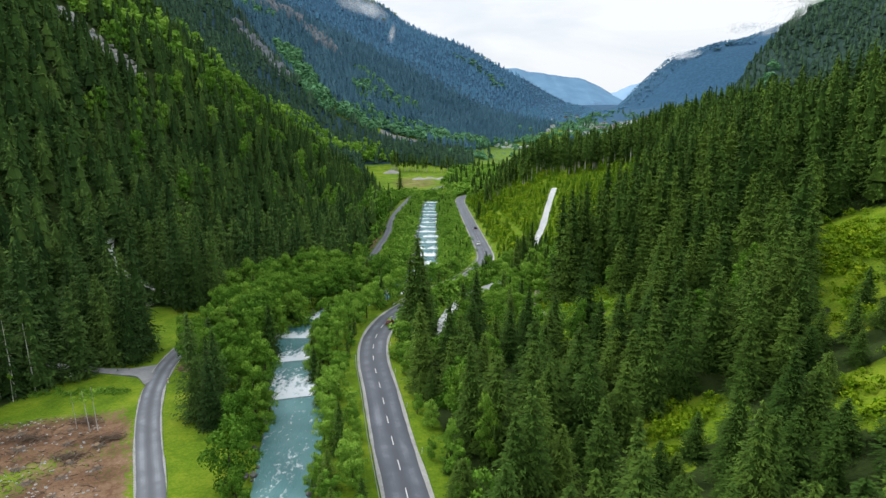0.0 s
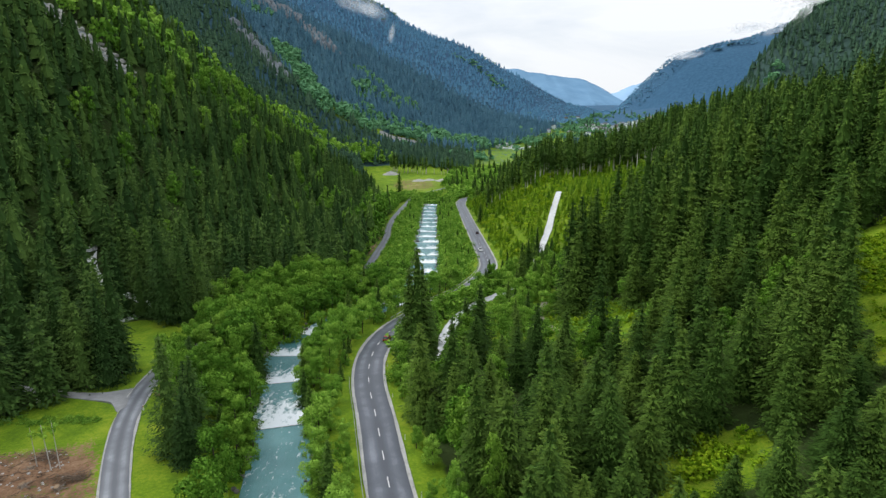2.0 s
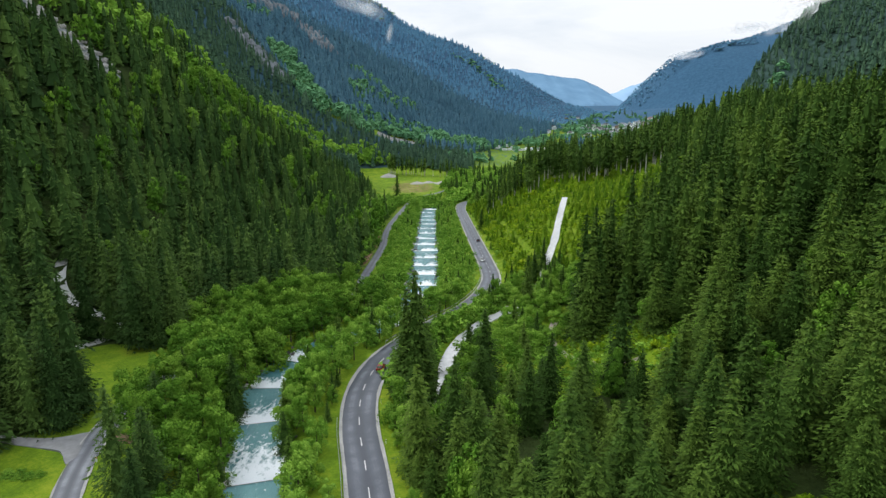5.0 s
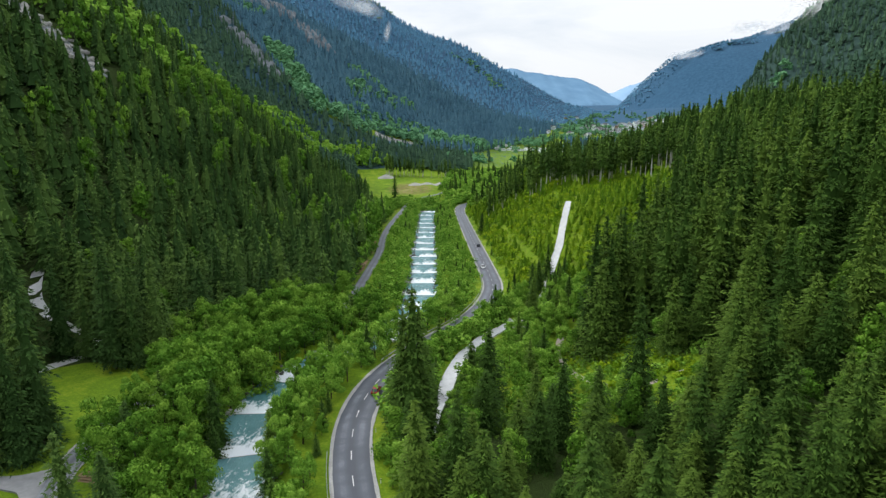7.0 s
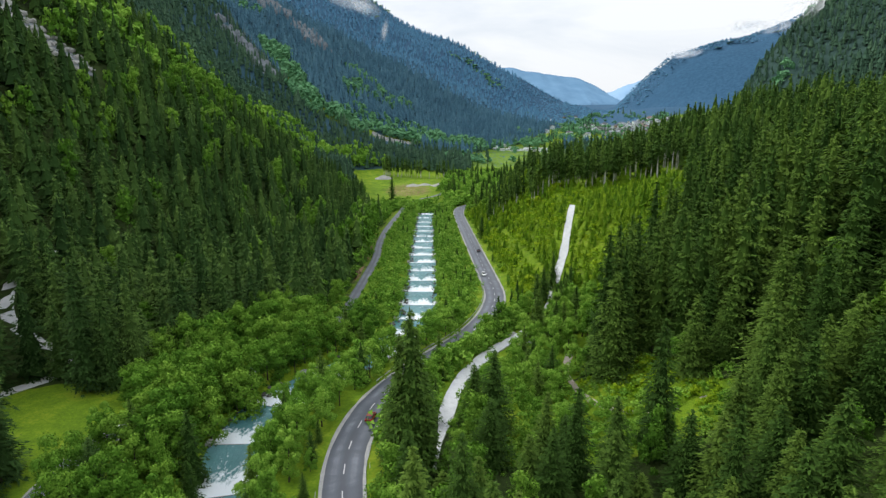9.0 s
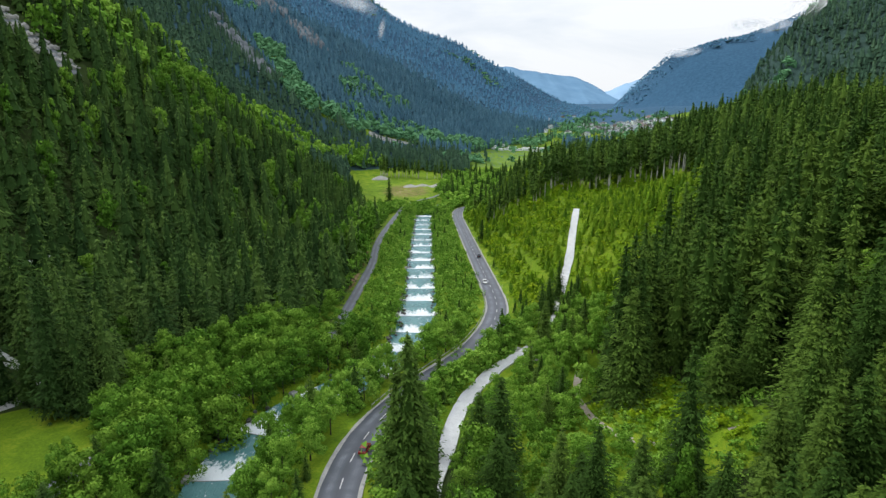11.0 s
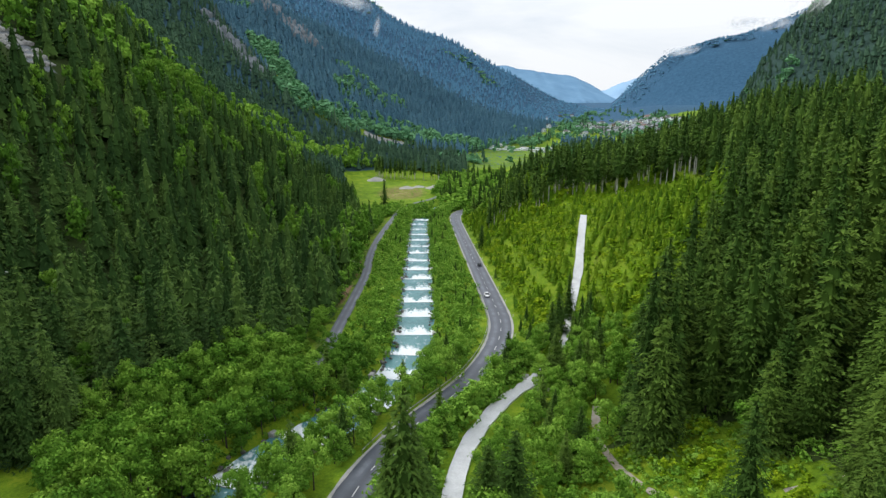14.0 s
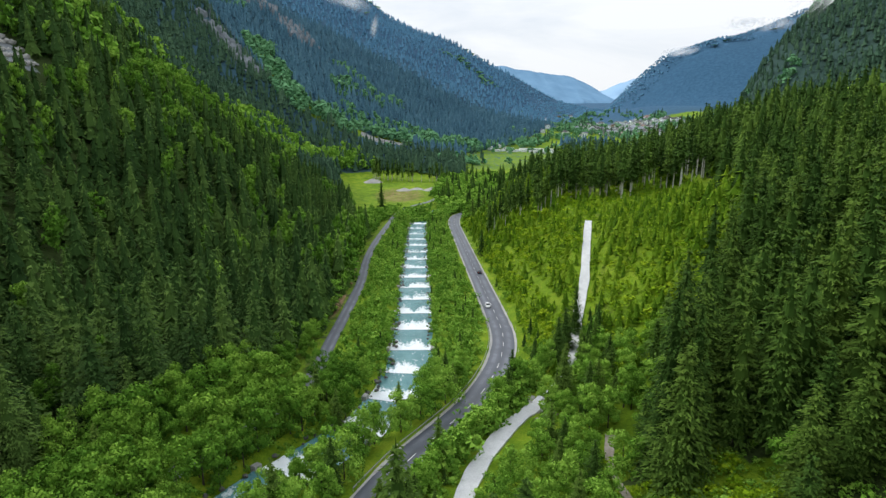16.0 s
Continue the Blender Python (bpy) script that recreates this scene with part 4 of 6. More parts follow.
all_x, all_y, all_h, all_w = (np.concatenate(p) for p in ((lone_x, x[fine_]), (lone_y, y[fine_]), (lone_h, h[fine_]), (lone_w, w[fine_])))
q_ = pick & ~fine_
for crowns, px_, py_, ph_, pw_ in ((SPRUCE_NEAR, all_x, all_y, all_h, all_w), (SPRUCE_MID, x[q_], y[q_], h[q_], w[q_])):
    # trees on the left get the needles that hold shade in their colour
    for sel, mat in ((px_ < -30, M_SHADEWOOD), (px_ >= -30, M_SPRUCE)):
        if sel.sum() < len(crowns):
            continue
        models = [tree_model("spruce", c, cone_trunk(0.012, 0.0012, 0.93), mat, M_BARK) for c in crowns]
        plant(models, px_[sel], py_[sel], ph_[sel], pw_[sel], rng, spruce_label, "spruce", "spruces of the valley wood")
r_ = ~pick
q_ = r_ & (y < 265) & (np.abs(x) < 120)
for u_, mat in ((q_ & (x < -30), M_SHADEWOOD), (q_ & (x >= -30), M_SPRUCE)):
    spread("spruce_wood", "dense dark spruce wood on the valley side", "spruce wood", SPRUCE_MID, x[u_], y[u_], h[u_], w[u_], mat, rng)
q_ = r_ & ~q_
u_ = q_ & (y > 345)
for v_, mat, crowns in ((u_ & (x < 0), M_SHADEWOOD, SPRUCE_AFAR), (u_ & (x >= 0), M_SPRUCE, SPRUCE_OFF)):
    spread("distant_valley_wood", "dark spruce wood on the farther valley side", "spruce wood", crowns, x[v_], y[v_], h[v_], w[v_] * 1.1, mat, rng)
u_ = q_ & (y <= 345) & (x < 0)
spread("upper_spruce_wood", "dark spruce wood climbing the valley sides", "spruce wood", SPRUCE_OFF, x[u_], y[u_], h[u_], w[u_] * 1.1, M_SHADEWOOD, rng)
u_ = q_ & (y <= 345) & (x >= 0)
spread("sunny_spruce_wood", "olive green spruce wood on the sunnier valley side", "spruce wood", SPRUCE_HILL, x[u_], y[u_], h[u_], w[u_] * 1.05, M_SPRUCE, rng)
trunks_only("spruce_trunks", "grey-brown spruce trunks under the dense wood", x[r_], y[r_], h[r_] * 0.85, h[r_] * 0.011, rng)
spread("hillside_broadleaf_wood", "bright green broadleaf trees among the spruces", "trees", LEAF_OFF, bx[by > 300], by[by > 300], rng.uniform(17, 25, (by > 300).sum()), rng.uniform(11, 17, (by > 300).sum()), M_ALDER, rng)
q_ = by <= 300
o_ = q_ & (bx > 14) & (bx < 62) & (by > 156) & (by < 230)
q_ &= ~o_
spread("wood_edge_broadleaf", "bright green broadleaf trees in gaps of the wood", "trees", LEAF_MID, bx[q_], by[q_], rng.uniform(9, 16, q_.sum()), rng.uniform(8, 14, q_.sum()), M_ALDER, rng)
spread("glade_birches", "light green young birches round the grassy track", "trees", LEAF_MID, bx[o_], by[o_], rng.uniform(6.5, 11, o_.sum()), rng.uniform(6.5, 10, o_.sum()), M_LEAF, rng)

# --- alders and willows along the river and the road
x, y, rng = spots(-75, 70, 44, 640, 4.4, 33)
ok = (x < np.interp(y, RIGHT_WOOD_Y, RIGHT_WOOD_X) + 2) & (x > np.interp(y, LEFT_WOOD_Y, LEFT_WOOD_X) - 2) & clear_of(x, y, 5.9, 5.0, 2.7, 2.0) & ((away(GRAVEL, x, y)[0] > 3.4) | (y < 172))
ok &= ~in_field(x, y) & ~in_meadow(x, y)
riv_d, riv_i = away(RIVER, x, y)
ok &= (riv_d > 6.4) | (y < 236)
left_bank = x < RIVER[riv_i, 0]
clearing = (y > 252) & (x > 38)
ok &= ~clearing
ok &= ~(left_bank & (y < 141) & in_field(x - 3.4, y))
lane_x = np.interp(y, LANE[:, 1], LANE[:, 0])
ok &= ~((y > 232) & (x < lane_x) & (x > lane_x - np.interp(y, [232, 260, 400, 600], [4.0, 4.5, 4.5, 8])))
ok &= rng.uniform(size=len(x)) < 0.93
for a_, b_ in zip(lone_x, lone_y):
    ok &= np.hypot(x - a_, y - b_) > 3.6
ok &= np.hypot(x + 47.2, (y - 112) * 0.7) > 5.0
x, y, left_bank, lane_x = x[ok], y[ok], left_bank[ok], lane_x[ok]
road_d = away(ROAD, x, y)[0]
h = np.where(left_bank, 6.5 + 8.5 * rng.uniform(0, 1, len(x)) ** 1.3, rng.uniform(4.0, 8.5, len(x)))
h = np.where(~left_bank & (y > 165) & (x > 12) & (y < 258), rng.uniform(5.5, 12.5, len(x)), h)
h = np.where(~left_bank & (y < 216), rng.uniform(5.5, 10, len(x)), h)
right_of = x > np.interp(y, ROAD[:, 1], ROAD[:, 0])
h = np.where(right_of & (y > 172) & (y < 262) & (road_d < 22), rng.uniform(6.5, 11.5, len(x)), h)
h = np.where(~right_of & ~left_bank & (y > 178) & (y < 246), rng.uniform(6.5, 11, len(x)), h)
h = np.where(~left_bank & ~right_of & (y > 140) & (y < 216) & (road_d > 7.5), rng.uniform(7.5, 12.5, len(x)), h)
h = np.where(left_bank & (y > 158) & (y < 250), 8.5 + 7.0 * rng.uniform(0, 1, len(x)), h)
h = np.where((road_d < 8.2) & ~((y > 172) & (y < 250)), h * 0.7, h)
h = np.where(y > 250, h * 0.72, h)
h = np.where(left_bank & (y > 228) & (x > lane_x), h * np.interp(y, [228, 262], [0.9, 0.55]), h)
w = h * rng.uniform(0.80, 1.12, len(x))
conifer = (~left_bank & (rng.uniform(size=len(x)) < 0.20)) | (left_bank & (rng.uniform(size=len(x)) < 0.08))
grav_d = away(GRAVEL, x, y)[0]
low_ = (grav_d < 6.5) & (y > 174) & (y < 219)
h = np.where(low_, np.where(x > np.interp(y, GRAVEL[:, 1], GRAVEL[:, 0]), rng.uniform(2.0, 3.4, len(x)), rng.uniform(3.2, 5.0, len(x))), h)
w = np.where(low_, h * 1.2, w)
score = np.hypot((x + 15) * 0.8, y - 120) + conifer * 1e5
pick = np.zeros(len(x), bool)
pick[np.argsort(score)[:285]] = True


def willow_label(h):
    return "bright green bushy willow between river and road" if h > 6 else "low bright green willow bush by the road"


def alder_label(h):
    return "leafy green alder tree on the river bank" if h > 8 else "low bushy green alder on the river bank"


fine_ = np.zeros(len(x), bool)
fine_[np.argsort(score)[:125]] = True
for bank, mat, kind, label in ((left_bank, M_ALDER, "alder", alder_label), (~left_bank, M_LEAF, "willow", willow_label)):
    for sel, full in ((pick & fine_ & bank, True), (pick & ~fine_ & bank, False)):
        if full:
            models = [tree_model(kind, c[:3], limbed_trunk(RNG, c[3]), mat, M_BARK) for c in LEAF_NEAR]
        else:
            models = [tree_model(kind, c, cone_trunk(0.016, 0.005, 0.6), mat, M_BARK) for c in LEAF_MID]
        plant(models, x[sel], y[sel], h[sel], w[sel], rng, label, kind, kind + "s along the river")
r_ = ~pick & ~conifer
for bank, mat, kind, label in ((left_bank, M_ALDER, "alder", "dark green alder"), (~left_bank, M_LEAF, "willow", "bright green willow")):
    q_ = r_ & (y < 285) & bank
    spread(kind + "_thicket", "thick " + label + " thicket along the water", "thicket", LEAF_MID, x[q_], y[q_], h[q_], w[q_], mat, rng)
    q_ = r_ & (y >= 285) & bank
    spread("upper_" + kind + "_thicket", label + " thicket lining the river stair", "thicket", LEAF_OFF, x[q_], y[q_], h[q_], w[q_], M_LEAF, rng)
r_ = conifer
q_ = r_ & (y < 255)
spread("riverside_young_spruces", "young green spruces scattered through the thicket", "young spruces", SPRUCE_MID, x[q_], y[q_], h[q_] * 1.1, h[q_] * 1.35, M_SPRUCE, rng)
q_ = r_ & (y >= 255)
spread("roadside_young_spruces", "small dark spruces among bushes beside the road", "young spruces", SPRUCE_OFF, x[q_], y[q_], h[q_] * 1.1, h[q_] * 1.35, M_SPRUCE, rng)

# --- the clearing on the slope: shrubs and planted young spruces
x, y, rng = spots(34, 156, 236, 600, 3.0, 44)
ok = (x < np.interp(y, RIGHT_WOOD_Y, RIGHT_WOOD_X) + 4) & (x > 37) & clear_of(x, y, 7.0, 8, 5, 2.7)
terrace = (x > 90) & (y > 372)
ok &= (rng.uniform(size=len(x)) < np.where(terrace, 0.16, 0.86)) & (away(GRASS_RIDE, x, y)[0] > 2.0)
x, y = x[ok], y[ok]
con = (rng.uniform(size=len(x)) < 0.74 + 0.5 * fbm(x, y, 30, 2, 17))
h = rng.uniform(1.6, 3.8, len(x)) * (1 + 0.4 * fbm(x, y, 22, 2, 29)) * np.where(y > 400, 1.35, 1.0)
spread("clearing_shrubs", "yellow-green shrubs covering the sunny clearing", "shrubs", SHRUB, x[~con], y[~con], h[~con], h[~con] * 1.35, M_SHRUB, rng)
tall_c = h * rng.uniform(1.1, 2.0, len(x)) * (1 + 0.8 * smooth(0.55, 0.95, (x - 37) / (np.interp(y, RIGHT_WOOD_Y, RIGHT_WOOD_X) - 34)))
spread("clearing_young_spruces", "small young spruces planted over the clearing", "young spruces", SPRUCE_YOUNG, x[con], y[con], tall_c[con], tall_c[con] * 1.45, M_YOUNG, rng)

# --- tall bare-stemmed spruces on the terrace edge and behind the far meadow
rng = np.random.default_rng(71)
stem_models = [tree_model("tall_spruce", spruce_crown(RNG, 16, 8, 4, 0.150, sk, 0.055, 0.55, 0.5), cone_trunk(0.012, 0.003, 0.95), M_SPRUCE, M_BIRCH) for sk in (0.36, 0.44, 0.28)]
tx = np.concatenate([66 + 86 * rng.uniform(0, 1, 84), rng.uniform(-45, 40, 30), rng.uniform(44, 68, 20)])
ty = np.concatenate([rng.uniform(0, 1, 84) * 50 + 394, rng.uniform(806, 826, 30), rng.uniform(428, 470, 20)])
th = rng.uniform(23, 31, len(tx)) * np.where(tx < 68, 0.82, 1.0)
plant(stem_models, tx, ty, th, th * rng.uniform(0.9, 1.1, len(tx)), rng, lambda h: "tall spruce with a bare grey stem at the wood's edge", "spruce", "bare-stemmed spruces at the wood's edge")

# --- thicket between the far bend of the road and the basin
x, y, rng = spots(-6, 150, 556, 830, 5.5, 66)
ok = (x > np.interp(y, [556, 640, 700, 800], [44, 24, 20, 36])) & clear_of(x, y, 7, 7, 4.5, 3) & ~in_meadow(x, y)
x, y = x[ok], y[ok]
con = rng.uniform(size=len(x)) < 0.2
h = rng.uniform(6, 12, len(x))
spread("bend_thicket", "green broadleaf thicket beyond the road bend", "thicket", LEAF_HILL, x[~con], y[~con], h[~con], h[~con] * 1.3, M_LEAF, rng)
spread("bend_spruces", "dark spruces among the thicket beyond the bend", "spruces", SPRUCE_FAR, x[con], y[con], h[con] * 1.7, h[con] * 1.9, M_SPRUCE, rng)

# --- bushes where the river and the lane turn out of sight
x, y, rng = spots(-26, 42, 552, 612, 3.2, 68)
ok = (away(ROAD, x, y)[0] > 6) & (away(LANE, x, y)[0] > 3.2) & ((y > 562) | (away(RIVER, x, y)[0] > 6))
x, y = x[ok], y[ok]
h = rng.uniform(3.5, 7.0, len(x))
spread("upper_river_bushes", "green bushes closing over the upper river", "bushes", LEAF_HILL, x, y, h, h * 1.25, M_LEAF, rng)

# --- woods of the mountainsides
def far_wood(x0, x1, y0, y1, step, seed):
    x, y, rng = spots(x0, x1, y0, y1, step, seed)
    z = bare(x, y)
    up = z - valley_floor(y)
    ok = (up > 6) | ((y > 818) & (y < 950) & (x < 62 + (y - 818) * 0.1))
    ok &= ~((x > -170) & (x < 225) & (y < 640)) & ~in_meadow(x, y)
    ok &= ~((y > 600) & (y < 860) & (up < 8) & (x > -100) & (x < 30))
    ok &= (x > -0.72 * y - 30) & (x < 0.82 * y + 30)
    ok &= (~on_fan(x, y) | ((y > 1540) & (np.abs(x - 470 - (y - 1640) * 0.31) > 70))) & ~((x > 300) & (y < 560))
    ok &= rng.uniform(size=len(x)) > stony(x, y) * 0.72
    ok &= ~((x > 560) & (y > 1500) & (y < 2070))
    ok &= (away(SCREE, x, y)[0] > 9) & (away(SCREE + (8, -15), x, y)[0] > 13)
    ok &= (away(GRAVEL_SLIP, x, y)[0] > 8) & (away(GRAVEL_SLIP + (2, -22), x, y)[0] > 15)
    x, y = x[ok], y[ok]
    leafy = (fbm(x, y, 110, 3, 61) > np.where((x > 380) & (y < 1250), 0.12, np.where(y > 900, 0.47, 0.38))) & (rng.uniform(size=len(x)) < 0.55)
    leafy |= rng.uniform(size=len(x)) < 0.6 * (1 - smooth(14, 42, away(LEAFY_BAND, x, y)[0]))
    leafy |= rng.uniform(size=len(x)) < 1.0 - smooth(18, 28, away(LEAFY_FOOT, x, y)[0])
    return x, y, leafy, rng


for x0, x1, y0, y1, step, seed, tag in ((-420, 760, 90, 900, 7.5, 51, 0), (-700, 900, 900, 1500, 8.2, 52, 1), (-700, 1700, 1500, 2500, 14.0, 53, 2)):
    x, y, leafy, rng = far_wood(x0, x1, y0, y1, step, seed)
    h = rng.uniform((15, 10, 9)[tag], (27, 25, 18)[tag], len(x)) * (1, 0.85, 0.8)[tag]
    w = h * rng.uniform(0.8, 1.4, len(x)) * (1.15, 1.3, 2.0)[tag]
    label = ("dark spruce wood on the steep mountainside", "distant spruce wood on the mountain slopes", "far wooded mountain slopes under low cloud")[tag]
    h = np.where(x > 330, h * (1.0, 0.85, 0.45)[tag], h)
    w = np.where(x > 330, w * (1.0, 0.9, 1.2)[tag], w)
    c = ~leafy
    if tag == 0:
        d_ = c & (y > 600)
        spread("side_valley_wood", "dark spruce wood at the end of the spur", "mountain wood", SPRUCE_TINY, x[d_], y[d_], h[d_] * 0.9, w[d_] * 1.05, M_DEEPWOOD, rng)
        d_ = c & (y <= 600) & (x > 0)
        for u_, crowns in ((d_ & (y < 300), SPRUCE_HILL), (d_ & (y >= 300), SPRUCE_OFF)):
            if u_.any():
                spread("hill_spruce_wood", "olive green spruce wood high on the valley side", "mountain wood", crowns, x[u_], y[u_], h[u_], w[u_] * 0.9, M_SPRUCE, rng)
        c = c & (y <= 600) & (x <= 0)
    if tag == 1:
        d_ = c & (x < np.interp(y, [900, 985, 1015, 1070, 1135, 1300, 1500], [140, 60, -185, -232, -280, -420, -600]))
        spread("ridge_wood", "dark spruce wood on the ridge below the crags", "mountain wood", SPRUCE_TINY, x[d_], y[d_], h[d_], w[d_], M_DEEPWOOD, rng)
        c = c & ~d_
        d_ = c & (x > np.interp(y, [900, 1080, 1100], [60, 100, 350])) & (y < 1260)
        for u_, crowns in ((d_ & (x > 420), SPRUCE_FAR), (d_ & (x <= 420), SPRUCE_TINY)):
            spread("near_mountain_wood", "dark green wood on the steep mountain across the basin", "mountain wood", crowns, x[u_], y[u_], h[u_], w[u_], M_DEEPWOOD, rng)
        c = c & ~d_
    spread("mountain_wood", label, "mountain wood", (SPRUCE_AFAR, SPRUCE_TINY, SPRUCE_TINY)[tag], x[c], y[c], h[c], w[c], (M_SHADEWOOD, M_FARWOOD, M_HIGHWOOD)[tag], rng)
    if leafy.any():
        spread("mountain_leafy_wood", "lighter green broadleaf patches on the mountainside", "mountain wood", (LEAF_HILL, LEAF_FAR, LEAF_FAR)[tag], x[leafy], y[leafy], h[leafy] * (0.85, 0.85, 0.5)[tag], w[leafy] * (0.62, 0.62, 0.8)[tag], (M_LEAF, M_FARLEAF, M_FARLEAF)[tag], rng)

# --- bushes in the glades of the wood
rng = np.random.default_rng(91)
gx_ = np.concatenate([cx + rng.normal(size=int(r_ * r_ * 0.8)) * r_ * 0.52 for cx, cy, r_ in GLADES])
gy_ = np.concatenate([cy + rng.normal(size=int(r_ * r_ * 0.8)) * r_ * 0.52 for cx, cy, r_ in GLADES])
gh_ = rng.uniform(0.8, 2.6, len(gx_))
free_ = clear_of(gx_, gy_, 7, 6, 4, 1.1)
gx_, gy_, gh_ = gx_[free_], gy_[free_], gh_[free_]
spread("glade_bushes", "yellow-green bushes in grassy glades of the wood", "bushes", SHRUB, gx_, gy_, gh_, gh_ * 1.3, M_SHRUB, rng)

# --- undergrowth round the track
x, y, rng = spots(8, 80, 156, 210, 2.4, 93)
ok = clear_of(x, y, 7, 7, 5, 1.5) & (away(GRAVEL, x, y)[0] > 2.8) & (rng.uniform(size=len(x)) < 0.72)
x, y = x[ok], y[ok]
h = rng.uniform(0.8, 2.6, len(x))
spread("track_undergrowth", "bright green bushes and saplings round the grassy track", "bushes", SHRUB, x, y, h, h * 1.3, M_LEAF, rng)

# --- low bushes between the road and the gravel path, and on the road's inner bank
x, y, rng = spots(-14, 40, 168, 250, 2.1, 97)
d_road, d_path = away(ROAD, x, y)[0], away(GRAVEL, x, y)[0]
ok = (d_road > 5.6) & (d_path > 2.7) & (d_road < 14) & (d_path < 16) & (away(RIVER, x, y)[0] > 7) & (rng.uniform(size=len(x)) < 0.8)
x, y = x[ok], y[ok]
h = np.where((away(ROAD, x, y)[0] < 8.6) & (x > np.interp(y, ROAD[:, 1], ROAD[:, 0])), rng.uniform(3.6, 5.6, len(x)), rng.uniform(1.4, 3.0, len(x)))
spread("roadside_bushes", "low green bushes between the road and the gravel path", "bushes", SHRUB, x, y, h, h * 1.3, M_LEAF, rng)

# --- row of young willows on the near side of the bend
rng = np.random.default_rng(98)
s_ = np.arange(np.interp(190, ROAD[:, 1], along(ROAD)), np.interp(256, ROAD[:, 1], along(ROAD)), 1.7)
off_ = rng.uniform(6.4, 8.4, len(s_))
x, y = (np.interp(s_, along(ROAD), ROAD[:, k]) + np.interp(s_, along(ROAD), sideways(ROAD)[:, k]) * off_ for k in (0, 1))
h = rng.uniform(6.6, 8.4, len(x)) * np.interp(y, [192, 204, 232, 246], [0.8, 1.0, 1.0, 0.55])
spread("bend_willows", "young green willows lining the road bend", "thicket", LEAF_OFF, x, y, h, h * 0.9, M_LEAF, rng)

# --- young trees below the middle of the gravel path
s_ = np.arange(np.interp(233, GRAVEL[:, 1], along(GRAVEL)), np.interp(274, GRAVEL[:, 1], along(GRAVEL)), 1.1)
off_ = rng.uniform(2.2, 6.0, len(s_))
x, y = (np.interp(s_, along(GRAVEL), GRAVEL[:, k]) + np.interp(s_, along(GRAVEL), sideways(GRAVEL)[:, k]) * off_ for k in (0, 1))
h = rng.uniform(5.5, 9.5, len(x)) * np.interp(y, [231, 238, 262, 274], [0.75, 1.1, 1.1, 0.6])
k_ = rng.uniform(size=len(x)) < 0.45
spread("path_willows", "young green willows beside the gravel path", "thicket", LEAF_OFF, x[~k_], y[~k_], h[~k_], h[~k_] * 0.9, M_LEAF, rng)
spread("path_spruces", "young dark green spruces beside the gravel path", "young spruces", SPRUCE_OFF, x[k_], y[k_], h[k_] * 1.25, h[k_] * 1.25, M_SPRUCE, rng)

# --- alders that close over the lane, and a few leaning over the water
x, y, rng = spots(-76, -44, 184, 212, 4.2, 131)
lx_ = np.interp(y, LANE[:, 1], LANE[:, 0])
ok = (x < lx_ - 3.2) & (x > np.maximum(lx_ - 15, -74)) & (y > 187 + 0.25 * (lx_ - x))
x, y = x[ok], y[ok]
x, y = np.concatenate([x, [-27.2, -29.4, -25.0, -43.2, -42.6]]), np.concatenate([y, [188.0, 193.5, 196.0, 188.0, 193.5]])
h = rng.uniform(8.0, 11.5, len(x))
models = [tree_model("alder", c, cone_trunk(0.016, 0.005, 0.6), M_ALDER, M_BARK) for c in LEAF_MID]
plant(models, x, y, h, h * rng.uniform(0.85, 1.1, len(x)), rng, lambda h: "leafy green alder tree beside the lane", "alder", "alders beside the lane")

# --- young trees at the foot of the gravel path
x, y = np.array([4.9, 7.4, 9.2, 6.6, 11.0, 8.8]), np.array([156.5, 161.5, 166.0, 169.5, 171.5, 176.0])
h = np.array([7.5, 8.0, 7.0, 6.0, 8.0, 6.5])
models = [tree_model("willow", c, cone_trunk(0.016, 0.005, 0.6), M_LEAF, M_BARK) for c in LEAF_MID]
plant(models, x, y, h, h * 0.85, rng, lambda h: "young light green willow at the foot of the gravel path", "willow", "willows at the gravel path")

# --- weeds in the hollow of the field
rng = np.random.default_rng(132)
x = rng.uniform(-94, -69, 90)
y = 130.6 + 0.06 * (x + 80) + rng.normal(size=90) * 0.9 + 1.2 * fbm(x, x * 0 + 4.0, 7, 2, 5)
h = rng.uniform(0.4, 1.1, 90)
spread("field_weeds", "dark green weeds along a hollow of the field", "weeds", SHRUB, x, y, h, h * 1.8, M_ALDER, rng)

# --- the woods go on behind the start of the flight
x, y, rng = spots(-150, 120, -70, 46, 7.5, 118)
ok = ((x > 12) | (x < -108)) & clear_of(x, y, 8, 8, 6, 4) & ~((y > 40) & (np.abs(x) < 40))
x, y = x[ok], y[ok]
h = rng.uniform(15, 26, len(x))
spread("rearward_spruce_wood", "spruce wood on both sides of the valley road", "spruce wood", SPRUCE_FAR, x, y, h, h * 0.95, M_SPRUCE, rng)

# --- low growth over the clearing and along the river's left bank
x, y, rng = spots(36, 140, 240, 420, 2.5, 131)
ok = (x < np.interp(y, RIGHT_WOOD_Y, RIGHT_WOOD_X) + 2) & clear_of(x, y, 7.0, 8, 5, 2.3) & (away(GRASS_RIDE, x, y)[0] > 2.2) & (rng.uniform(size=len(x)) < 0.75)
x, y = x[ok], y[ok]
h = rng.uniform(0.7, 1.9, len(x))
spread("clearing_brushwood", "low yellow-green brushwood covering the clearing", "brushwood", SHRUB_LOW, x, y, h, h * 1.5, M_SHRUB, rng)
x, y, rng = spots(-60, 0, 120, 300, 2.3, 133)
d_riv, i_riv = away(RIVER, x, y)
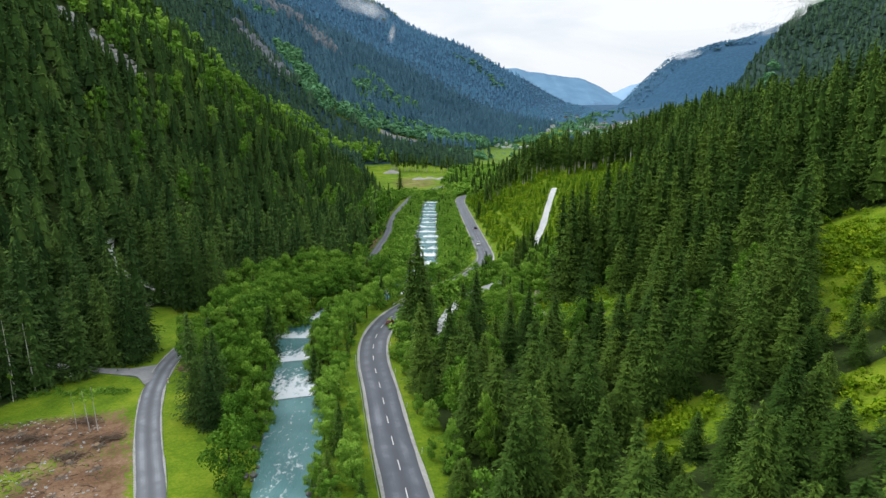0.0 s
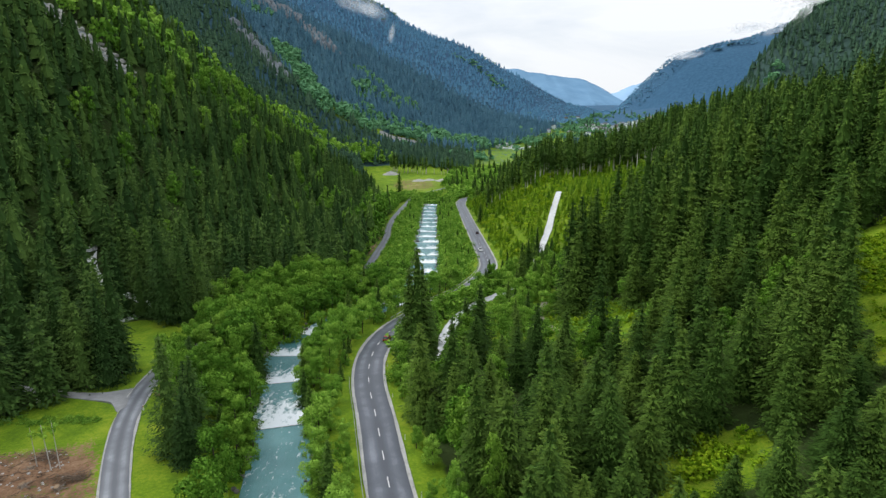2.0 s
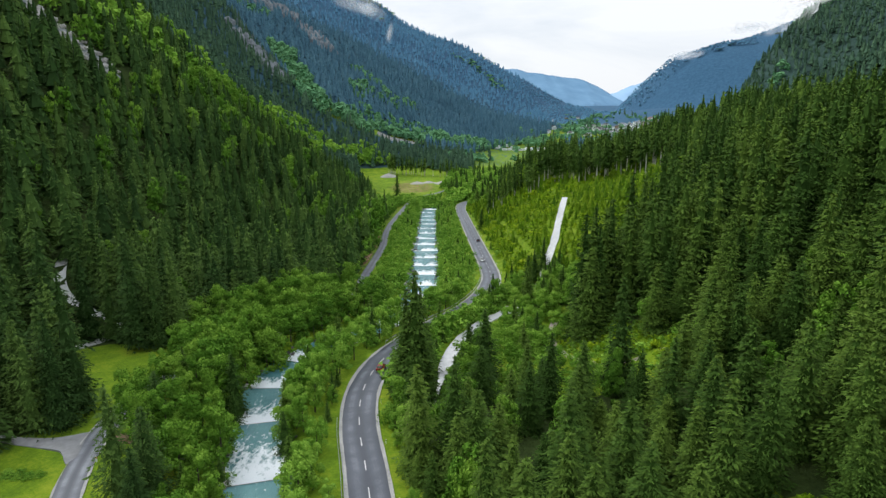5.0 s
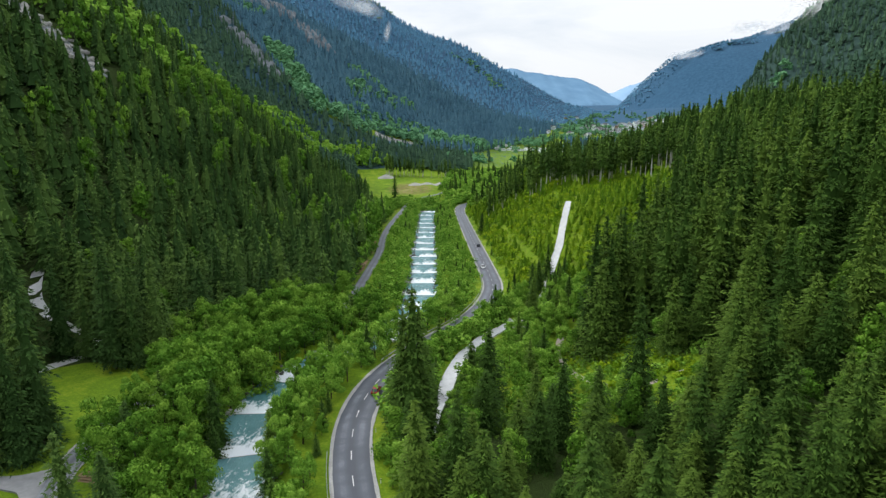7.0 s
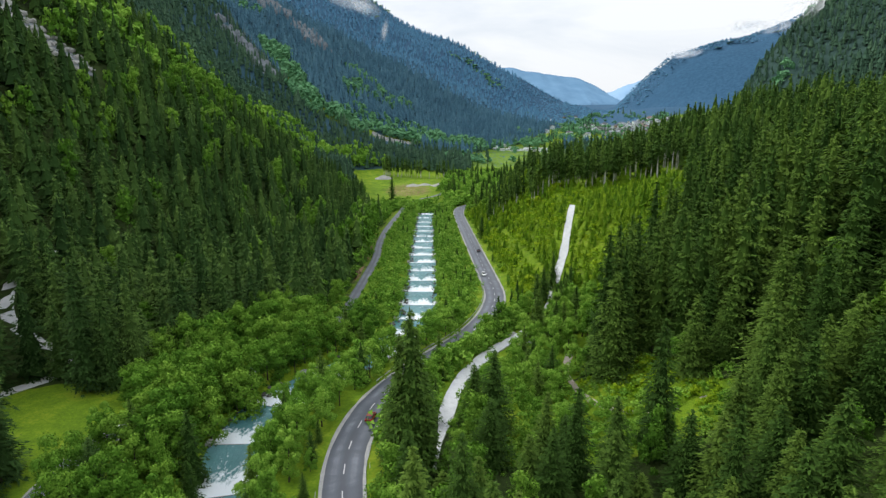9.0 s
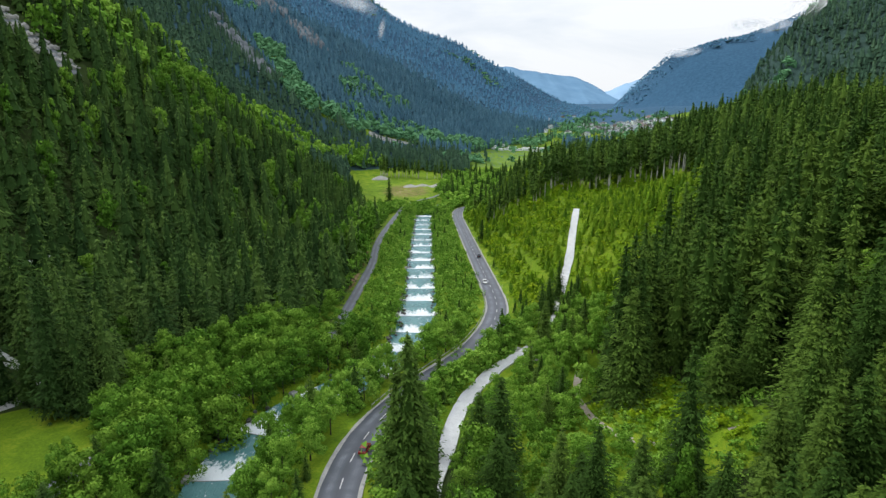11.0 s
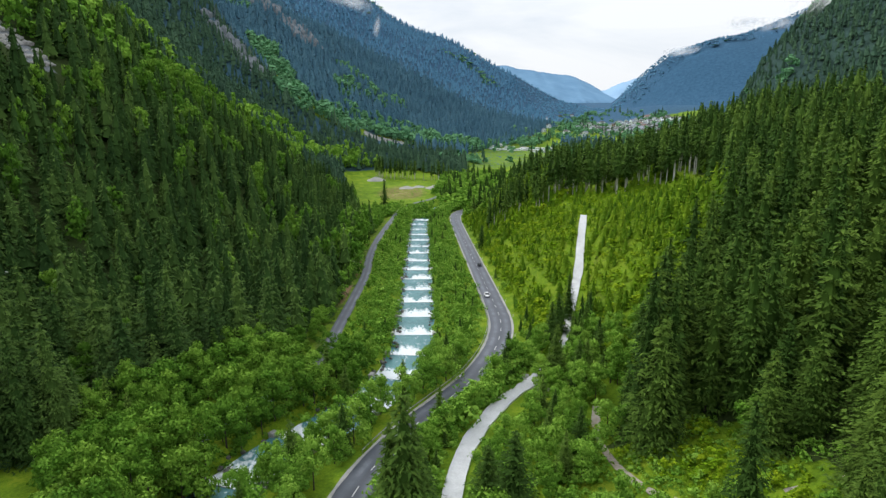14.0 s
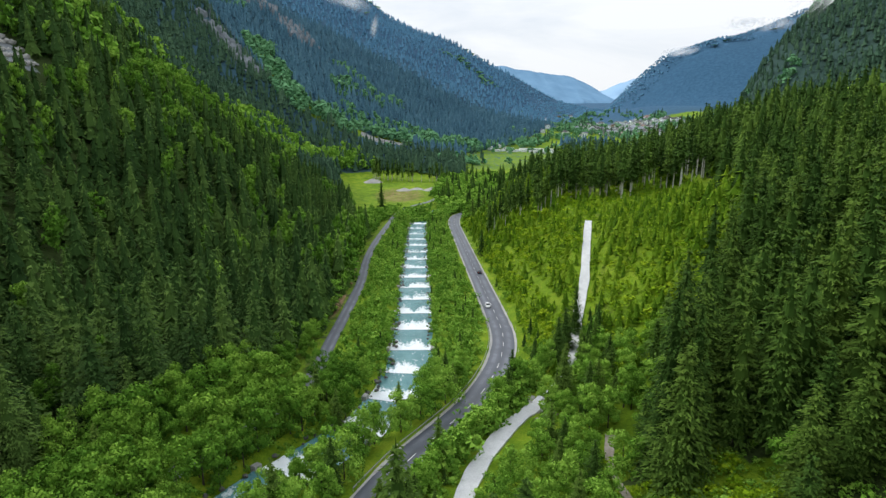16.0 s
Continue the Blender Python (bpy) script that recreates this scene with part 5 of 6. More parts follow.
ok = (d_riv > 5.4) & (d_riv < 12) & (x < RIVER[i_riv, 0]) & (away(LANE, x, y)[0] > 3.2) & ~in_field(x, y) & (rng.uniform(size=len(x)) < 0.8)
x, y = x[ok], y[ok]
h = rng.uniform(1.0, 2.8, len(x))
spread("river_bank_bushes", "low dark green bushes on the river bank", "bushes", SHRUB, x, y, h, h * 1.2, M_ALDER, rng)
x, y, rng = spots(-34, 34, 246, 540, 2.9, 135)
d_riv, d_road, d_lane = away(RIVER, x, y)[0], away(ROAD, x, y)[0], away(LANE, x, y)[0]
ok = (d_riv > 6.6) & (d_road > 5.6) & (d_lane > 3.3) & (x < np.interp(y, ROAD[:, 1], ROAD[:, 0])) & (x > np.interp(y, LANE[:, 1], LANE[:, 0])) & (rng.uniform(size=len(x)) < 0.8)
x, y = x[ok], y[ok]
h = rng.uniform(1.4, 3.6, len(x))
spread("stair_bank_bushes", "dense green bushes on both banks of the river stair", "bushes", SHRUB, x, y, h, h * 1.2, M_LEAF, rng)

# ---------------------------------------------------------------- rocks
def rock_shape(rng, sub=1, flat=0.7, jag=0.28):
    bm = bmesh.new()
    bmesh.ops.create_icosphere(bm, subdivisions=sub, radius=1.0)
    v = np.array([p.co[:] for p in bm.verts])
    f = np.array([[q.index for q in p.verts] for p in bm.faces])
    bm.free()
    v = v * (1 + rng.uniform(-jag, jag, len(v)))[:, None]
    v[:, 2] *= flat
    return v, f


def heap(name, label, shapes, x, y, size, tall, material, rng, sink=0.3, z=None):
    zz = ground_z(x, y) if z is None else z
    pick = rng.integers(0, len(shapes), len(x))
    meshes = []
    for k, sh in enumerate(shapes):
        m = pick == k
        if m.any():
            meshes.append(scattered(name, sh, np.stack([x[m], y[m], zz[m] - sink * size[m] * 0], 1), size[m] * tall, size[m], rng.uniform(0, 6.28, m.sum()), material, rng.uniform(0, 1, m.sum())))
    root = tagged(new(name, meshes[0]), label, "rocks", kind="stuff")
    for me in meshes[1:]:
        tagged(part(name + "_more", me, root), kind="stuff")
    return root


rng = np.random.default_rng(101)
BOULDERS = [rock_shape(rng, 2, 0.75) for _ in range(3)]
PEBBLES = [rock_shape(rng, 1, 0.7, 0.3) for _ in range(3)]


def beside(line, n, lo, hi, rng, y0=0, y1=9999):
    """Plan points scattered on both sides of a line."""
    ok = np.flatnonzero((line[:, 1] > y0) & (line[:, 1] < y1))
    i = rng.choice(ok, n)
    sd_ = sideways(line)[i]
    o = rng.uniform(lo, hi, n) * rng.choice([-1, 1], n)
    return line[i, 0] + sd_[:, 0] * o + rng.normal(size=n) * 0.4, line[i, 1] + sd_[:, 1] * o + rng.normal(size=n) * 0.4


bx_, by_ = beside(RIVER, 520, 5.0, 7.4, rng, 80, 560)
heap("river_bank_boulders", "dark wet boulders lining the river banks", PEBBLES, bx_, by_, rng.uniform(0.25, 0.75, 520), 1.0, M_DARKSTONE, rng, z=valley_floor(by_) - 2.0 + rng.uniform(0, 1.2, 520))
bx_, by_ = beside(SCREE, 420, 0, 9, rng)
heap("scree_blocks", "pale grey scree blocks in a mountainside chute", PEBBLES, bx_, by_, rng.uniform(0.6, 2.4, 420), 1.0, M_STONE, rng)
bx_, by_ = beside(GRAVEL_SLIP, 120, 0, 8, rng)
heap("gravel_slip", "pale gravel slip at the mountain foot", PEBBLES, bx_, by_, rng.uniform(1.0, 2.6, 120), 0.8, M_STONE, rng)
bx_, by_ = beside(CRAG, 60, 0, 14, rng)
heap("ridge_crags", "grey rock crags breaking through the mountain wood", BOULDERS, bx_, by_, rng.uniform(3, 7, 60), 2.4, M_CLIFF, rng)
bx_, by_ = beside(CLIFF, 90, 0, 26, rng)
heap("cliff_faces", "grey cliff faces high on the mountainside", BOULDERS, bx_, by_, rng.uniform(3.5, 8, 90), 2.6, M_CLIFF, rng)
bx_, by_ = rng.uniform(28, 34, 40), rng.uniform(226, 238, 40)
heap("stony_gully", "pale boulders in a stony gully by the path", PEBBLES, bx_, by_, rng.uniform(0.4, 1.1, 40), 0.9, M_STONE, rng)

# dead grey stems along the crag
x, y = beside(CRAG, 70, 4, 26, rng)
tagged(new("dead_trees", scattered("dead_trees", cone_trunk(1.0, 0.3, 1.0, 4), np.stack([x, y, ground_z(x, y) - 0.5], 1), rng.uniform(14, 24, 70), rng.uniform(0.25, 0.45, 70), rng.uniform(0, 6, 70), M_CLIFF, rng.uniform(0, 1, 70))),
       "bare grey dead trees along the mountain ridge", "dead trees", kind="stuff")


# ---------------------------------------------------------------- mounds on the far meadow
def mound(x, y, r, h, material, label):
    a = np.linspace(0, 6.2832, 28, endpoint=False)
    rr = np.linspace(0, 1, 7)
    v = []
    for q in rr:
        w = r * q * (1 + 0.16 * np.sin(2 * a + x) + 0.08 * np.sin(5 * a))
        v.append(np.stack([w * np.cos(a) * 1.6, w * np.sin(a), h * (1 - q ** 1.6) * (1 + 0.12 * np.sin(3 * a + y)) - 0.35 * q], 1))
    v = np.vstack(v)
    f = [(k * 28 + j, k * 28 + (j + 1) % 28, (k + 1) * 28 + (j + 1) % 28, (k + 1) * 28 + j) for k in range(6) for j in range(28)]
    ob = new("gravel_mound", mesh_of("gravel_mound", v, np.array(f)[:, ::-1], material, True))
    ob.location = (x, y, float(ground_z(np.array([x]), np.array([y]))[0]) - 0.1)
    tagged(ob, label, "mound", "gravel mounds on the meadow")


for mx, my, r, h in ((-44, 800, 9, 4.0), (-7, 745, 8, 2.6), (22.6, 744, 9, 3.4), (6, 752, 7, 2.0)):
    mound(mx, my, r * 0.8, h, M_CONCRETE, "grey gravel mound heaped on the green meadow")


# ---------------------------------------------------------------- river weirs
def block(cx, cy, cz, sx, sy, sz, turn=0.0, chip=0.0, rng_=None):
    """A box with slightly bevelled top, as corners and quads."""
    c = min(sx, sy, sz) * 0.12
    v = np.array([(i, j, k) for k in (0,) for i, j in ((-1, -1), (1, -1), (1, 1), (-1, 1))], float) * (sx / 2, sy / 2, 0)
    low = v + (0, 0, -sz / 2)
    mid = v + (0, 0, sz / 2 - c)
    top = v * ((sx - 2 * c) / sx, (sy - 2 * c) / sy, 0) + (0, 0, sz / 2)
    v = np.vstack([low, mid, top])
    if chip:
        v = v + rng_.normal(size=v.shape) * chip
    ca, sa = math.cos(turn), math.sin(turn)
    v = np.stack([v[:, 0] * ca - v[:, 1] * sa + cx, v[:, 0] * sa + v[:, 1] * ca + cy, v[:, 2] + cz], 1)
    f = [(0, 3, 2, 1), (8, 9, 10, 11)]
    for k in (0, 4):
        for j in range(4):
            f.append((k + j, k + (j + 1) % 4, k + 4 + (j + 1) % 4, k + 4 + j))
    return v, np.array(f)


def joined(shapes):
    vs, fs, n = [], [], 0
    for v, f in shapes:
        vs.append(v)
        fs.append(f + n)
        n += len(v)
    return np.vstack(vs), np.vstack(fs)


for s_w in weir_s:
    p = [float(np.interp(s_w, rs, RIVER[:, k])) for k in (0, 1)]
    n_ = [float(np.interp(s_w, rs, r_side[:, k])) for k in (0, 1)]
    half = float(np.interp(s_w, rs, r_half)) + 1.5
    turn = math.atan2(n_[1], n_[0])
    zt = float(valley_floor(p[1])) - 1.5 + 0.22
    root = new("weir")
    root.matrix_basis = pose(p[0], p[1], zt, 0, 0, math.degrees(turn))
    tagged(root, "stone weir with a smooth sill across the river", "weir", "weirs of the river stair")
    part("sill", mesh_of("sill", *block(0, 0, -0.55, 2 * half, 0.7, 1.0), M_DARKSTONE), root)
    for sg in (-1, 1):
        part("abutment", mesh_of("abutment", *block(sg * (half + 0.1), 0, 0.1, 1.3, 1.8, 1.9, 0, 0.06, rng), M_STONE), root)


# ---------------------------------------------------------------- road furniture
def beam_line(line, zs, a, b, at, profile, step=2.0):
    """A profile of (sideways, up) points swept along a way."""
    s_ = along(line)
    t_ = np.linspace(a, b, max(2, int((b - a) / step)))
    side = sideways(line)
    px_ = np.interp(t_, s_, line[:, 0] + side[:, 0] * at)
    py_ = np.interp(t_, s_, line[:, 1] + side[:, 1] * at)
    sx_, sy_ = np.interp(t_, s_, side[:, 0]), np.interp(t_, s_, side[:, 1])
    z_ = np.interp(t_, s_, zs)
    v = np.stack([np.stack([px_ + sx_ * o, py_ + sy_ * o, z_ + u], 1) for o, u in profile], 1).reshape(-1, 3)
    return v, grid_faces(len(t_), len(profile)), (t_, px_, py_, z_)


def guard_rail(y0, y1, at):
    s_ = along(ROAD)
    a, b = np.interp(y0, ROAD[:, 1], s_), np.interp(y1, ROAD[:, 1], s_)
    prof = [(0.0, 0.45), (0.05, 0.50), (0.0, 0.57), (0.0, 0.63), (0.05, 0.70), (0.0, 0.76), (-0.05, 0.76), (-0.05, 0.45), (0.0, 0.45)]
    v, f, (t_, px_, py_, z_) = beam_line(ROAD, ROAD_Z, a, b, at, prof)
    root = new("guard_rail")
    root.location = (px_[0], py_[0], z_[0])
    tagged(root, "galvanised steel guard rail along the road bend", "guard rail", "guard rails")
    part("rail", mesh_of("rail", v - (px_[0], py_[0], z_[0]), f, M_STEEL), root)
    post = mesh_of("post", *block(0, 0, 0.25, 0.10, 0.14, 1.0), M_STEEL)
    for t in np.arange(a, b, 4.0):
        q = [np.interp(t, t_, w) for w in (px_, py_, z_)]
        part("post", post, root, "", pose(q[0] - px_[0], q[1] - py_[0], q[2] - z_[0]))


guard_rail(196, 330, -4.55)
guard_rail(60, 150, -4.6)

post_root = new("delineator_post")
part("post", mesh_of("delineator", *block(0, 0, 0.5, 0.12, 0.10, 1.1), M_WHITEPOST), post_root)
part("band", mesh_of("band", *block(0, 0, 0.86, 0.13, 0.11, 0.18), M_BLACK), post_root)
first = True
for k in range(26):
    s_ = 30 + k * 20.0
    if s_ > road_len - 20:
        break
    side = sideways(ROAD)
    q = [float(np.interp(s_, along(ROAD), ROAD[:, i] + side[:, i] * 4.75)) for i in (0, 1)]
    zq = float(ground_z(np.array([q[0]]), np.array([q[1]]))[0])
    if first:
        post_root.matrix_basis = pose(q[0], q[1], zq)
        ob, first = post_root, False
    else:
        ob = copy_thing(post_root, pose(q[0], q[1], zq))
    tagged(ob, "slim white delineator post in the grass verge", "road post", "delineator posts")


# ---------------------------------------------------------------- cars
def car(x, y, heading, paint, label):
    z = float(np.interp(y, ROAD[:, 1], ROAD_Z)) + 0.07
    root = new("car")
    root.matrix_basis = Matrix.LocRotScale((x, y, z), Euler((math.radians(-3.8) * math.cos(heading), 0, heading)), None)
    tagged(root, label, "car", "cars on the road")

    def loft(rows, name, mat, parent, label_=""):
        # rows: (y, half width, z low, z high)
        v, f = [], []
        for yy, w, lo, hi in rows:
            m_ = (lo + hi) / 2
            v += [(-w * 0.92, yy, lo), (-w, yy, m_), (-w * 0.90, yy, hi), (w * 0.90, yy, hi), (w, yy, m_), (w * 0.92, yy, lo)]
        for k in range(len(rows) - 1):
            for j in range(6):
                a_, b_ = k * 6 + j, k * 6 + (j + 1) % 6
                f.append((a_, b_, b_ + 6, a_ + 6))
        me_ = mesh_of(name, np.array(v), np.array(f), mat, False)
        bm = bmesh.new()
        bm.from_mesh(me_)
        bmesh.ops.holes_fill(bm, edges=[e for e in bm.edges if e.is_boundary])
        bmesh.ops.recalc_face_normals(bm, faces=bm.faces)
        bm.to_mesh(me_)
        bm.free()
        return part(name, me_, parent, label_)

    body = loft([(-2.15, 0.72, 0.42, 0.72), (-2.05, 0.84, 0.26, 0.92), (-1.3, 0.90, 0.22, 0.98), (0.6, 0.90, 0.22, 0.96), (1.5, 0.87, 0.22, 0.84), (2.05, 0.80, 0.28, 0.72), (2.15, 0.68, 0.40, 0.62)], "body", paint, root)
    loft([(-1.85, 0.66, 0.88, 0.98), (-1.45, 0.72, 0.90, 1.40), (-0.2, 0.73, 0.90, 1.46), (0.45, 0.72, 0.90, 1.40), (1.15, 0.68, 0.86, 0.94)], "window_band", M_GLASS, root, "dark tinted car windows")
    loft([(-1.40, 0.66, 1.38, 1.43), (-0.2, 0.68, 1.43, 1.50), (0.40, 0.66, 1.38, 1.43)], "roof_panel", paint, root)
    a_ = np.linspace(0, 6.2832, 14, endpoint=False)
    ring = lambda r, xx: np.stack([np.full(14, xx), r * np.cos(a_), r * np.sin(a_)], 1)
    wv = np.vstack([ring(0.20, -0.11), ring(0.31, -0.11), ring(0.33, -0.06), ring(0.33, 0.06), ring(0.31, 0.11), ring(0.20, 0.11)])
    wf = [(k * 14 + j, k * 14 + (j + 1) % 14, (k + 1) * 14 + (j + 1) % 14, (k + 1) * 14 + j) for k in range(5) for j in range(14)]
    tyre = mesh_of("tyre", wv, np.array(wf), M_TYRE)
    rv = np.vstack([ring(0.20, -0.09), ring(0.05, -0.10), ring(0.05, 0.10), ring(0.20, 0.09)])
    rf = [(k * 14 + j, k * 14 + (j + 1) % 14, (k + 1) * 14 + (j + 1) % 14, (k + 1) * 14 + j) for k in range(3) for j in range(14)]
    rim = mesh_of("rim", rv, np.array(rf), M_STEEL)
    for sx_ in (-0.80, 0.80):
        for yy in (-1.32, 1.34):
            wh = part("wheel", tyre, root, "", pose(sx_, yy, 0.33))
            part("rim", rim, wh, "grey metal rim")
    for sx_ in (-0.62, 0.62):
        part("headlight", mesh_of("headlight", *block(sx_, 2.08, 0.62, 0.34, 0.10, 0.14), M_LAMP), root, "clear headlight")
        part("tail_light", mesh_of("tail_light", *block(sx_, -2.09, 0.78, 0.26, 0.10, 0.18), M_RED), root, "red tail light")


PAINT = [plain("car_paint_%s" % n, a_, b_, 0.4, 0.25, spec=0.5) for n, a_, b_ in (("white", (0.74, 0.74, 0.74), (0.80, 0.80, 0.80)), ("red", (0.22, 0.02, 0.018), (0.27, 0.03, 0.022)), ("dark", (0.02, 0.022, 0.028), (0.035, 0.038, 0.046)))]
car(28.2, 316.0, math.radians(180), PAINT[0], "white estate car driving on the valley road")
car(-11.2, 178.0, math.radians(-12), PAINT[1], "dark red hatchback driving on the road bend")
car(31.4, 372.0, math.radians(0), PAINT[2], "dark grey car driving on the straight road")


# ---------------------------------------------------------------- field by the lane
rng = np.random.default_rng(202)


M_BRASH = plain("dry_brash", (0.075, 0.05, 0.035), (0.20, 0.145, 0.10), 1.5, 0.9)


def stump():
    root = new("tree_stump")
    v, f = cone_trunk(0.42, 0.34, 0.55, 10)
    part("stub", mesh_of("stub", v, f, M_DEADWOOD), root)
    a_ = np.linspace(0, 6.2832, 10, endpoint=False)
    tv = np.vstack([np.stack([0.34 * np.cos(a_), 0.34 * np.sin(a_), np.full(10, 0.55)], 1), [(0, 0, 0.57)]])
    part("cut_face", mesh_of("cut_face", tv, np.array([(j, (j + 1) % 10, 10) for j in range(10)]), M_TIMBER), root, "pale sawn face")
    for k in range(6):
        q = k * 1.047 + rng.uniform(-0.3, 0.3)
        L = rng.uniform(0.9, 1.7)
        d, s_ = np.array([math.cos(q), math.sin(q), 0]), np.array([-math.sin(q), math.cos(q), 0])
        v = np.array([d * 0.25 + s_ * 0.16 + (0, 0, 0.02), d * 0.25 - s_ * 0.16 + (0, 0, 0.02), d * 0.25 + (0, 0, 0.36), d * L + (0, 0, -0.05), d * L * 0.6 + (0, 0, 0.16)])
        part("root", mesh_of("root", v, np.array([(0, 4, 2), (1, 2, 4), (0, 3, 4), (1, 4, 3)]), M_DEADWOOD), root)
    return root


def zed(x, y):
    return float(ground_z(np.array([x]), np.array([y]))[0])


st = stump()
spots_ = [(-61.5, 88), (-68.0, 92.5), (-64.5, 99), (-72.5, 97), (-76.5, 104), (-69, 106), (-80.5, 110.5), (-63, 94), (-58.5, 97), (-71.5, 112), (-84, 104), (-77, 92), (-62.5, 105), (-88, 113), (-66.5, 86.5)]
for k, (sx_, sy_) in enumerate(spots_):
    m = Matrix.LocRotScale((sx_, sy_, zed(sx_, sy_) - 0.05), Euler((rng.normal() * 0.08, rng.normal() * 0.08, rng.uniform(0, 6.28))), Vector((1, 1, 1)) * rng.uniform(0.8, 1.6))
    if k == 0:
        st.matrix_basis = m
        ob = st
    else:
        old = st.scale.copy()
        st.scale = (1, 1, 1)
        ob = copy_thing(st, m)
        st.scale = old
    tagged(ob, "weathered brown tree stump with spreading roots", "tree stump", "stumps on the clear-cut")


def on_cut(n):
    x = rng.uniform(-104, -54, n * 3)
    y = rng.uniform(70, 122, n * 3)
    k = (x < -57 - 0.46 * (y - 95)) & (y - 0.15 * (x + 70) < 119) & (x > -0.70 * y - 22)
    return x[k][:n], y[k][:n]


x, y = on_cut(420)
heap("field_stones", "small pale stones strewn over the clear-cut", PEBBLES, x, y, rng.uniform(0.10, 0.34, len(x)), 0.7, M_STONE, rng)
x, y = on_cut(900)
stick = joined([block(0, 0, 0.05, 1.0, 0.07, 0.07)])
tri = np.vstack([stick[1][:, :3], stick[1][:, [0, 2, 3]]])
n = len(x)
tagged(new("felling_debris", scattered("felling_debris", (stick[0], tri), np.stack([x, y, ground_z(x, y) + 0.04], 1), rng.uniform(0.8, 1.6, n), rng.uniform(0.3, 1.3, n), rng.uniform(0, 6.28, n), M_BRASH, rng.uniform(0, 1, n))),
       "broken brown branches left on the clear-cut", "branches", kind="stuff")
# heaps of brash
for bx0, by0 in ((-70, 115.5), (-82, 96), (-66, 101), (-62, 108), (-77, 108), (-88, 112)):
    x, y = bx0 + rng.normal(size=90) * 1.6, by0 + rng.normal(size=90) * 0.9
    tagged(new("brash_heap", scattered("brash_heap", (stick[0], tri), np.stack([x, y, ground_z(x, y) + rng.uniform(0.05, 0.7, 90)], 1), rng.uniform(0.8, 1.6, 90), rng.uniform(0.6, 1.9, 90), rng.uniform(0, 6.28, 90), M_BRASH, rng.uniform(0, 1, 90))),
           "heap of dry brown brash on the field", "brash heap", "brash heaps")

# slim birches and bare stems at the field's edge
birch_models = []
for k in range(2):
    c = leaf_crown(RNG, 6, 12, 0.020, wide=0.11, low=0.62)
    birch_models.append(tree_model("birch", c[:3], cone_trunk(0.011, 0.004, 0.96, 6, 0.03), M_LEAF, M_BIRCH))
plant(birch_models, np.array([-66.1, -67.3, -70.7, -92.0]), np.array([111.8, 111.2, 112.7, 126.0]), np.array([10.5, 10.0, 8.5, 8.0]), np.array([10.0, 10.0, 8.0, 8.0]), rng,
      lambda h: "slim pale-stemmed birch with a thin crown", "birch", "slim birches at the field")
snag = new("bare_tree")
part("trunk", mesh_of("snag_trunk", *cone_trunk(0.012, 0.002, 1.0), M_BIRCH), snag)
tw = []
for k in range(26):
    q, hh, L = rng.uniform(0, 6.28), rng.uniform(0.35, 0.95), rng.uniform(0.03, 0.08)
    d = np.array([math.cos(q), math.sin(q), -0.25])
    tw.append((np.array([(0, 0, hh), (0, 0, hh + 0.008), d * L + (0, 0, hh)]), np.array([(0, 1, 2)])))
part("twigs", mesh_of("twigs", *joined(tw), M_DEADWOOD), snag)
for k, (sx_, sy_, hh) in enumerate(((-93.0, 128.5, 19), (-95.5, 127, 22), (-97.5, 130, 20), (-90.5, 131.5, 17), (-96.2, 133, 23))):
    m = Matrix.LocRotScale((sx_, sy_, zed(sx_, sy_) - 0.2), Euler((0.02, 0.01, k * 1.3)), (hh, hh, hh))
    if k == 0:
        snag.matrix_basis = m
        ob = snag
    else:
        old = snag.scale.copy()
        snag.scale = (1, 1, 1)
        ob = copy_thing(snag, m)
        snag.scale = old
    tagged(ob, "bare grey spruce stem with dead twigs", "dead tree", "bare stems at the field")

# sign box, marker and stacked logs at the junction
sign = new("sign_box")
sign.matrix_basis = pose(-86.0, 138.3, zed(-86.0, 138.3))
tagged(sign, "small white box on a short post by the junction", "sign")
part("post", mesh_of("sign_post", *block(0, 0, 0.6, 0.12, 0.12, 1.3), M_TIMBER), sign)
part("panel", mesh_of("sign_panel", *block(0, -0.05, 1.35, 0.9, 0.18, 1.2), M_WHITEPOST), sign)
mark = new("junction_marker")
mark.matrix_basis = pose(-61.4, 134.6, zed(-61.4, 134.6))
tagged(mark, "white marker post with a red band beside the lane", "road post")
part("post", mesh_of("marker_post", *block(0, 0, 0.6, 0.22, 0.22, 1.3), M_WHITEPOST), mark)
part("band", mesh_of("marker_band", *block(0, 0, 0.92, 0.24, 0.24, 0.22), M_RED), mark)
pile = new("log_pile")
pile.matrix_basis = pose(-60.2, 143.5, zed(-60.2, 143.5), 0, 0, 84)
tagged(pile, "stack of reddish-brown felled logs beside the lane", "log pile")
lv, lf = cone_trunk(0.22, 0.18, 4.0, 8)
lv = lv[:, [0, 2, 1]] * (1, 1, 1)
log_me = mesh_of("log", lv, lf[:, ::-1], M_TIMBER)
for row, cnt in ((0, 6), (1, 5), (2, 4)):
    for j in range(cnt):
        part("log", log_me, pile, "", pose((j - cnt / 2) * 0.46, -2.0 + rng.uniform(-0.15, 0.15), 0.20 + row * 0.38))


# ---------------------------------------------------------------- the village on its fan and the basin
rng = np.random.default_rng(303)


